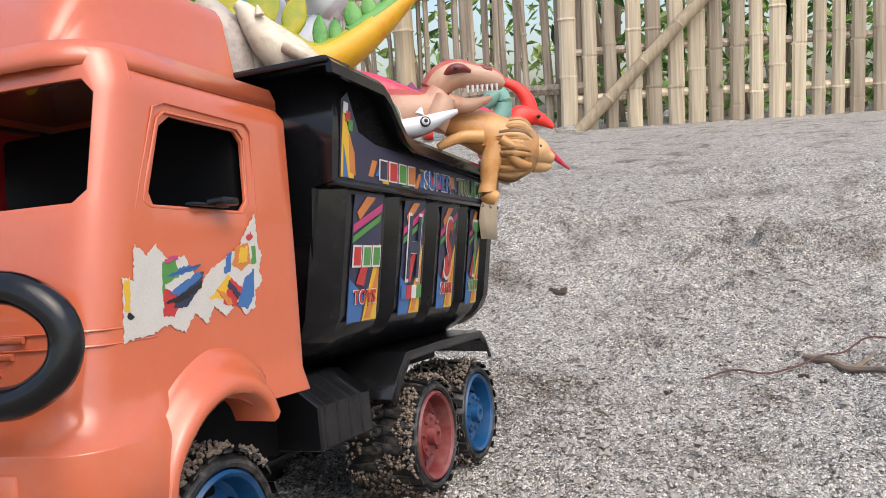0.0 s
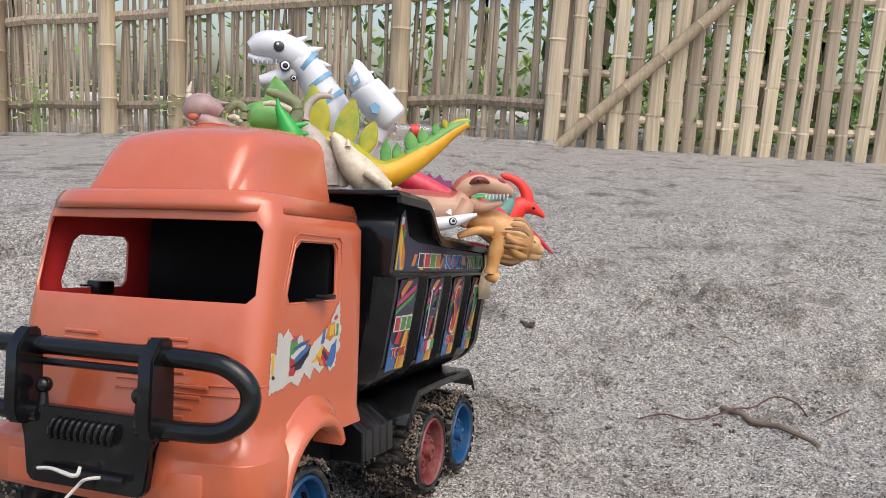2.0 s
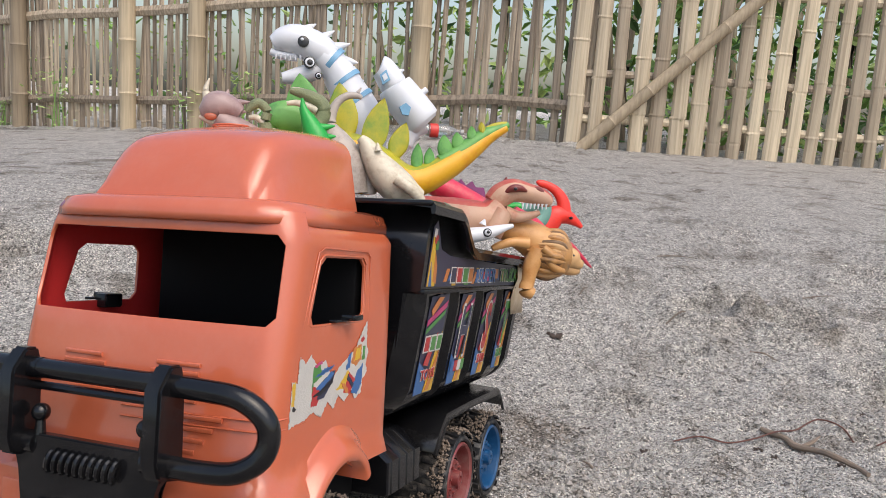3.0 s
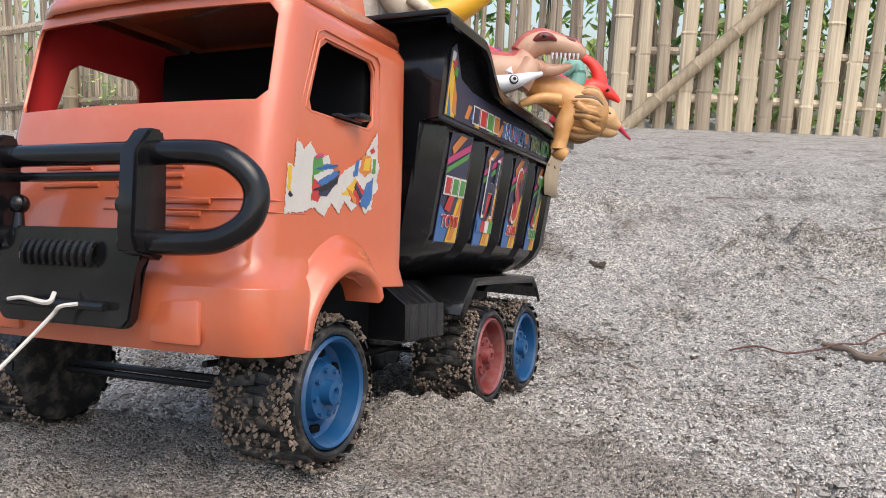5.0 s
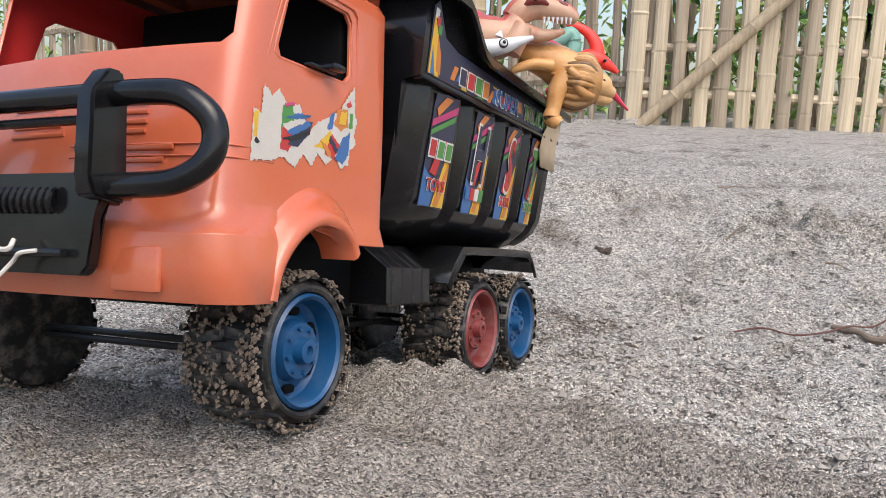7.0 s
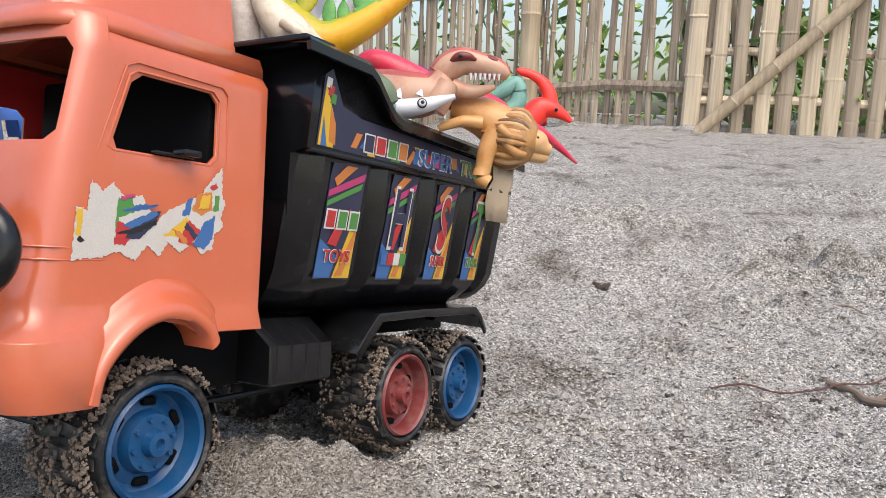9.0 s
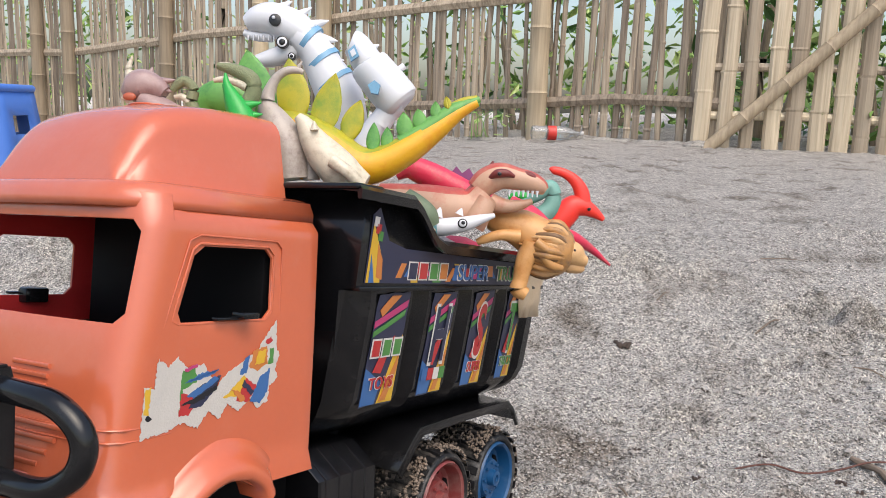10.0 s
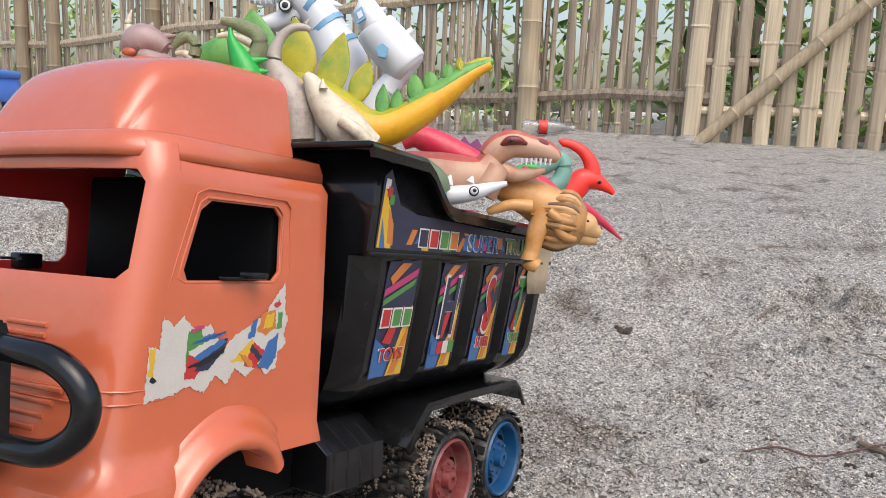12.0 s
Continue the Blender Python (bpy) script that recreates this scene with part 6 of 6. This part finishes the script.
bm = bmesh.new()
limb(bm, [(0.1773, 0.4537, 0.2760, 0.0025), (0.1708, 0.4491, 0.2822, 0.0055), (0.1613, 0.4423, 0.2885, 0.0092), (0.1511, 0.4354, 0.2898, 0.0123), (0.1432, 0.4305, 0.2812, 0.0135), (0.1299, 0.4225, 0.2641, 0.0148), (0.1166, 0.4146, 0.2458, 0.0135)], flat=0.7, up=(-0.55, 0.83, 0))
limb(bm, [(0.1588, 0.4405, 0.2909, 0.0092), (0.1577, 0.4390, 0.3057, 0.0080), (0.1515, 0.4341, 0.3181, 0.0062), (0.1420, 0.4273, 0.3255, 0.0049), (0.1329, 0.4211, 0.3281, 0.0043), (0.1308, 0.4197, 0.3268, 0.0025)], flat=0.6, up=(-0.55, 0.83, 0))
disc(bm, (0.1698, 0.4337, 0.2863), 0.0018, 1)
figure('toy_crested_dinosaur', bm, [TOY_RED, TOY_BLACK], 'bright red rubber toy crested dinosaur', 'toy dinosaur', 'toys heaped in the truck bed', (-0.006, -0.001))

bm = bmesh.new()
limb(bm, [(0.1208, 0.3703, 0.2918, 0.0035), (0.1307, 0.3767, 0.2953, 0.0059), (0.1407, 0.3831, 0.3023, 0.0077), (0.1492, 0.3884, 0.3093, 0.0071), (0.1523, 0.3911, 0.2987, 0.0083), (0.1475, 0.3886, 0.2846, 0.0094), (0.1349, 0.3807, 0.2741, 0.0106)])
limb(bm, [(0.1136, 0.3652, 0.2966, 0.0035), (0.1235, 0.3717, 0.2989, 0.0047), (0.1356, 0.3800, 0.2947, 0.0053)], slot=1)
figure('toy_teal_reptile', bm, [TOY_TEAL, TOY_BRIGHT], 'teal and green rubber toy reptile head', 'toy dinosaur', 'toys heaped in the truck bed', (-0.009, -0.003))

bm = bmesh.new()
limb(bm, [(0.0877, 0.2194, 0.2523, 0.0082), (0.1005, 0.2279, 0.2553, 0.0097), (0.1155, 0.2378, 0.2572, 0.0103), (0.1304, 0.2477, 0.2602, 0.0087), (0.1425, 0.2556, 0.2647, 0.0056), (0.1528, 0.2623, 0.2682, 0.0026)], flat=0.8)
limb(bm, [(0.1056, 0.2313, 0.2563, 0.0105), (0.1099, 0.2341, 0.2567, 0.0107)], slot=1, n=2, flat=0.8)
spike(bm, (0.1102, 0.2338, 0.2665), (0.1126, 0.2350, 0.2746), 0.0051, 0)
spike(bm, (0.1264, 0.2446, 0.2684), (0.1283, 0.2456, 0.2740), 0.0041, 0)
disc(bm, (0.1340, 0.2387, 0.2601), 0.0044, 2)
disc(bm, (0.1344, 0.2381, 0.2601), 0.0032, 0)
disc(bm, (0.1352, 0.2378, 0.2606), 0.0018, 2)
figure('toy_robot_fish', bm, [TOY_WHITE, TOY_TEALBLUE, TOY_BLACK], 'white plastic toy robot shark with a round eye', 'toy fish', 'toys heaped in the truck bed', (-0.004, 0))

bm = bmesh.new()
limb(bm, [(0.0964, 0.2000, 0.2838, 0.0070), (0.1036, 0.2053, 0.2753, 0.0100), (0.1115, 0.2112, 0.2653, 0.0110), (0.1162, 0.2148, 0.2563, 0.0070)])
limb(bm, [(0.1126, 0.2029, 0.2534, 0.0030), (0.1187, 0.2071, 0.2519, 0.0035), (0.1217, 0.2089, 0.2548, 0.0025)], slot=1)
figure('toy_crocodile', bm, [TOY_DKGREEN, TOY_CREAM], 'dark green rubber toy crocodile head', 'toy reptile', 'toys heaped in the truck bed', (-0.002, 0))

bm = bmesh.new()
limb(bm, [(0.1242, 0.3023, 0.2694, 0.0088), (0.1332, 0.3085, 0.2676, 0.0142), (0.1489, 0.3194, 0.2620, 0.0186), (0.1645, 0.3304, 0.2510, 0.0208), (0.1778, 0.3399, 0.2416, 0.0186)])
limb(bm, [(0.1600, 0.3273, 0.2537, 0.0131), (0.1658, 0.3314, 0.2493, 0.0219), (0.1746, 0.3378, 0.2416, 0.0257), (0.1836, 0.3440, 0.2371, 0.0219), (0.1890, 0.3478, 0.2349, 0.0142)], slot=1, seg=14)
limb(bm, [(0.1842, 0.3393, 0.2425, 0.0120), (0.1931, 0.3456, 0.2370, 0.0120), (0.1988, 0.3497, 0.2326, 0.0076), (0.2037, 0.3531, 0.2309, 0.0044)], slot=3)
limb(bm, [(0.1874, 0.3447, 0.2273, 0.0076), (0.1954, 0.3502, 0.2250, 0.0060), (0.2004, 0.3536, 0.2250, 0.0033)], slot=3)
blob(bm, (0.2038, 0.3529, 0.2347), (0.0022, 0.0022, 0.0016), 2, VIEW)
disc(bm, (0.1988, 0.3360, 0.2410), 0.0013, 2)
limb(bm, [(0.1655, 0.3169, 0.2451, 0.0119), (0.1592, 0.3112, 0.2290, 0.0091), (0.1561, 0.3099, 0.2129, 0.0075), (0.1540, 0.3091, 0.2038, 0.0081), (0.1601, 0.3134, 0.1989, 0.0064)])
limb(bm, [(0.1575, 0.3039, 0.2530, 0.0064), (0.1443, 0.2926, 0.2541, 0.0053), (0.1318, 0.2844, 0.2500, 0.0043), (0.1255, 0.2803, 0.2468, 0.0032)])
limb(bm, [(0.1515, 0.2950, 0.2540, 0.0021), (0.1558, 0.2981, 0.2497, 0.0016)], slot=3)
face = Vector((0.86, 0.42, -0.28)).normalized()
head = Vector((0.1762, 0.3388, 0.2405))
across = face.cross(Vector((0, 0, 1))).normalized()
over = across.cross(face)
rnd = random.Random(8)
for k in range(64):
    a = 2 * math.pi * k / 64 + rnd.uniform(-0.1, 0.1)
    out_dir = across * math.cos(a) + over * math.sin(a)
    r = 0.0215 + rnd.uniform(-0.001, 0.003)
    q0, q1, q2 = head + face * 0.010 + out_dir * (r - 0.005), head - face * 0.004 + out_dir * (r + 0.003), head - face * (0.024 + rnd.uniform(0, 0.010)) + out_dir * (r - 0.002) - Vector((0, 0, 0.004))
    limb(bm, [(*q0, 0.0022), (*q1, 0.0034), (*q2, 0.0012)], 6, 4, slot=rnd.choice((1, 1, 4, 3)))
limb(bm, [(0.1695, 0.3212, 0.2614, 0.0043), (0.1793, 0.3255, 0.2574, 0.0049), (0.1916, 0.3366, 0.2498, 0.0032)], slot=0)
limb(bm, [(0.1766, 0.3128, 0.2368, 0.0048), (0.1829, 0.3176, 0.2271, 0.0048), (0.1899, 0.3272, 0.2239, 0.0032)], slot=1)
limb(bm, [(0.1725, 0.3094, 0.2485, 0.0048), (0.1812, 0.3132, 0.2409, 0.0048), (0.1889, 0.3211, 0.2367, 0.0032)], slot=1)
figure('toy_lion', bm, [TOY_TAN, TOY_MANE, TOY_BLACK, TOY_LIGHTTAN, TOY_BROWN], 'tan rubber toy lion with a brown mane hanging over the edge', 'toy lion', 'toys heaped in the truck bed', (-0.006, -0.002))

bm = bmesh.new()
limb(bm, [(-0.1650, 0.0050, 0.2670, 0.0015), (-0.1575, 0.0295, 0.2650, 0.006), (-0.1500, 0.0540, 0.2630, 0.009), (-0.135, 0.115, 0.262, 0.012), (-0.11, 0.16, 0.28, 0.014)], top=1)
figure('toy_lizard_tail', bm, [TOY_YELLOW, TOY_GREEN], 'green and yellow rubber toy dinosaur tail hanging beside the cab', 'toy dinosaur', 'toys heaped in the truck bed')

HEAP = ((-0.05, 0.17, 0.235, 0.05), (0.02, 0.16, 0.24, 0.045), (0.0, 0.25, 0.235, 0.055), (0.03, 0.27, 0.225, 0.045), (0.02, 0.34, 0.215, 0.055), (0.04, 0.36, 0.225, 0.04), (-0.05, 0.34, 0.215, 0.05), (0.03, 0.41, 0.22, 0.035))
for i, (x, y, z, r) in enumerate(HEAP):
    bm = bmesh.new()
    limb(bm, [(x - r * 1.3, y - 0.03, z - 0.02, r * 0.15), (x - r * 0.7, y - 0.02, z - 0.02, r * 0.5), (x, y, z, r * 0.8), (x + r * 0.8, y + 0.02, z - 0.01, r * 0.5), (x + r * 1.2, y + 0.03, z, r * 0.35)])
    figure('toy_animal', bm, [(TOY_GREEN, TOY_GREY, TOY_CRIMSON)[i % 3]], 'rubber toy animal half buried in the heap', 'toy animal', 'toys heaped in the truck bed')


# ---- things on the ground ----
TWIG = base_material("dry_twig", (0.20, 0.15, 0.11), 0.85, 0, 0.6, 120, 0.4)
WIRE = base_material("rusty_wire", (0.11, 0.045, 0.032), 0.8, 0.0, 0.3, 300, 0.35)


def laid(points, lift):
    return [(x, y, ground_z(x, y) + lift + dz, r) for x, y, dz, r in points]


bm = bmesh.new()
limb(bm, laid([(0.354, 0.860, 0.004, 0.0036), (0.365, 0.846, 0.004, 0.0052), (0.378, 0.823, 0.005, 0.0042), (0.387, 0.807, 0.004, 0.0054), (0.409, 0.783, 0.003, 0.0043), (0.417, 0.760, 0.003, 0.005), (0.439, 0.731, 0.003, 0.0040), (0.446, 0.706, 0.003, 0.0036)], 0.002), 8, 6)
limb(bm, laid([(0.396, 0.800, 0.005, 0.004), (0.413, 0.807, 0.010, 0.003), (0.427, 0.819, 0.012, 0.0012)], 0.002), 6, 4)
tagged(part("stick", bm, TWIG), "crooked dry brown stick lying on the sand", "stick")
bm = bmesh.new()
limb(bm, laid([(0.192, 0.770, 0.0, 0.0012), (0.236, 0.783, 0.004, 0.0013), (0.278, 0.787, 0.002, 0.0013), (0.325, 0.810, 0.008, 0.0013), (0.366, 0.832, 0.012, 0.0013), (0.407, 0.858, 0.010, 0.0013), (0.447, 0.877, 0.014, 0.0013), (0.478, 0.858, 0.006, 0.0013), (0.507, 0.843, 0.004, 0.0013), (0.555, 0.843, 0.003, 0.0013), (0.533, 0.819, 0.003, 0.0013), (0.507, 0.807, 0.002, 0.0012)], 0.0015), 6, 5)
tagged(part("wire", bm, WIRE), "thin rusty brown wire curling over the sand", "wire")
CLOD = base_material("dark_clod", (0.07, 0.05, 0.04), 0.95, 0, 1.0, 120, 0.4)
for i, (x, y, r) in enumerate(((0.053, 1.130, 0.013), (0.071, 0.807, 0.007), (0.319, 0.774, 0.006), (0.336, 0.757, 0.005), (0.236, 0.819, 0.005), (0.543, 0.931, 0.007), (0.425, 0.740, 0.006), (0.142, 0.729, 0.005), (0.732, 0.965, 0.008), (0.177, 0.999, 0.006))):
    rnd = random.Random(70 + i)
    bm = bmesh.new()
    for k in range(11):
        blob(bm, (x + rnd.uniform(-r, r), y + rnd.uniform(-r, r) * 0.6, ground_z(x, y) + r * rnd.uniform(0.0, 0.45)), (r * rnd.uniform(0.2, 0.5), r * rnd.uniform(0.2, 0.45), r * rnd.uniform(0.15, 0.4)), 0, pose(0, 0, 0, rnd.uniform(0, 90), rnd.uniform(0, 90), 0), 7, 5)
    tagged(part("clod", bm, CLOD, smooth=30), "small dark crumbly clod of earth on sand", "clod", "clods on the sand")
for i, (x, y, a, l) in enumerate(((0.283, 1.213, 20, 0.07), (0.425, 1.134, -30, 0.05), (0.118, 1.291, 60, 0.05), (0.614, 1.381, 10, 0.08), (0.059, 0.650, 110, 0.03), (0.13, 0.31, 70, 0.035), (0.354, 1.629, 5, 0.09), (-0.732, 1.156, 40, 0.06))):
    c, s_ = math.cos(radians(a)), math.sin(radians(a))
    bm = bmesh.new()
    limb(bm, laid([(x, y, 0.002, 0.0016), (x + c * l * 0.5, y + s_ * l * 0.5, 0.004, 0.0015), (x + c * l, y + s_ * l, 0.002, 0.0008)], 0.001), 6, 4)
    tagged(part("twig", bm, TWIG), "short thin dry twig on the sand", "twig", "twigs on the sand")

# plastic bottle lying at the fence foot
CLEAR = base_material("clear_plastic", (0.80, 0.82, 0.83), 0.15, 0, 0.1, 30, 0.05)
CLEAR.node_tree.nodes["Principled BSDF"].inputs["Transmission Weight"].default_value = 0.9
LABEL_RED = base_material("red_label", (0.60, 0.04, 0.03), 0.4, 0, 0.05, 20, 0.1)
CAP = base_material("bottle_cap", (0.40, 0.38, 0.36), 0.5)
bottle = thing("plastic_bottle", "empty clear plastic bottle with a red label, lying down", "bottle", m=pose(-0.33, 4.82, ground_z(-0.33, 4.82) + 0.047, 0, 90, 14))
bm = bmesh.new()
tube(bm, [(0, 0, z) for z in (-0.155, -0.150, -0.12, -0.10, -0.02, 0.0, 0.05, 0.09, 0.125, 0.14, 0.155)], [0.030, 0.042, 0.044, 0.041, 0.041, 0.044, 0.044, 0.036, 0.018, 0.014, 0.014], 20, up=(1, 0, 0))
part("body", bm, CLEAR, bottle)
bm = bmesh.new()
tube(bm, [(0, 0, z) for z in (-0.052, -0.047, -0.004, 0.000)], [0.0425, 0.0445, 0.0455, 0.0445], 20, up=(1, 0, 0), caps=False)
part("label", bm, LABEL_RED, bottle, "red paper label")
bm = bmesh.new()
tube(bm, [(0, 0, 0.152), (0, 0, 0.172)], 0.0165, 16, up=(1, 0, 0))
part("cap", bm, CAP, bottle)

# blue plastic stool
STOOL = base_material("blue_stool_plastic", (0.06, 0.17, 0.55), 0.4, 0, 0.05, 15, 0.1)
HOLE = base_material("stool_shade", (0.03, 0.09, 0.3), 0.5)
stool = thing("plastic_stool", "blue moulded plastic stool standing on the sand", "stool", m=pose(-1.99, 2.02, ground_z(-1.99, 2.02) - 0.005, 0, 0, 14))
bm = bmesh.new()
box(bm, 0, 0, 0.315, 0.25, 0.25, 0.026, 0.012, seg=3)
part("seat", bm, STOOL, stool)
for k in range(4):
    bm = bmesh.new()
    a, b, t = 0.118, 0.155, 0.006
    rows = [[(-a, a, 0.305), (a, a, 0.305)], [(-b, b, 0.0), (b, b, 0.0)]]

    def side_point(u, z):
        w = b + (a - b) * z / 0.305
        return Vector((u * w, w, z))

    us, zs = (-1, -0.66, -0.42, 0.42, 0.66, 1), (0, 0.06, 0.12, 0.17, 0.23, 0.255, 0.305)
    vs = {(i, j): bm.verts.new(side_point(u, z)) for i, u in enumerate(us) for j, z in enumerate(zs)}
    for i in range(5):
        for j in range(6):
            arch = (1 <= i <= 3 and j == 0) or (i == 2 and j == 1)
            grip = i == 2 and 3 <= j <= 3
            if not arch and not grip:
                bm.faces.new((vs[i, j], vs[i + 1, j], vs[i + 1, j + 1], vs[i, j + 1]))
    bmesh.ops.transform(bm, matrix=Matrix.Rotation(k * math.pi / 2, 4, "Z"), verts=bm.verts)
    ob = part("side_wall", bm, STOOL, stool, smooth=30)
    m = ob.modifiers.new("thick", "SOLIDIFY")
    m.thickness = 0.008

# low weeds along the fence
for i, (s, h, c) in enumerate(((2.6, 0.45, 60), (3.1, 0.3, 40), (4.6, 0.5, 70), (5.3, 0.25, 40), (1.6, 0.2, 30))):
    rnd = random.Random(90 + i)
    p = fence_point(s, 0.14)
    bm = bmesh.new()
    for k in range(c):
        a, l = rnd.uniform(0, 6.28), rnd.uniform(0.04, 0.09)
        z = rnd.random() * h
        b = p + Vector((rnd.gauss(0, 0.10), rnd.gauss(0, 0.04), z))
        d = Vector((math.cos(a), math.sin(a) * 0.6, rnd.uniform(-0.3, 0.5))) * l
        s_ = Vector((-math.sin(a), math.cos(a), 0.2)) * l * 0.25
        v = [bm.verts.new(b), bm.verts.new(b + d * 0.5 + s_), bm.verts.new(b + d), bm.verts.new(b + d * 0.5 - s_)]
        f = bm.faces.new(v)
        f.material_index = rnd.choice((0, 1, 1))
    for k in range(5):
        q = p + Vector((rnd.gauss(0, 0.06), 0, 0))
        limb(bm, [(q.x, q.y, q.z - 0.02, 0.004), (q.x + rnd.uniform(-0.05, 0.05), q.y, q.z + h * 0.6, 0.003), (q.x + rnd.uniform(-0.1, 0.1), q.y, q.z + h, 0.0015)], 5, 3)
    tagged(part("weed", bm, LEAF, smooth=0), "small leafy green weed growing at the fence foot", "weed", "weeds along the fence", "stuff")
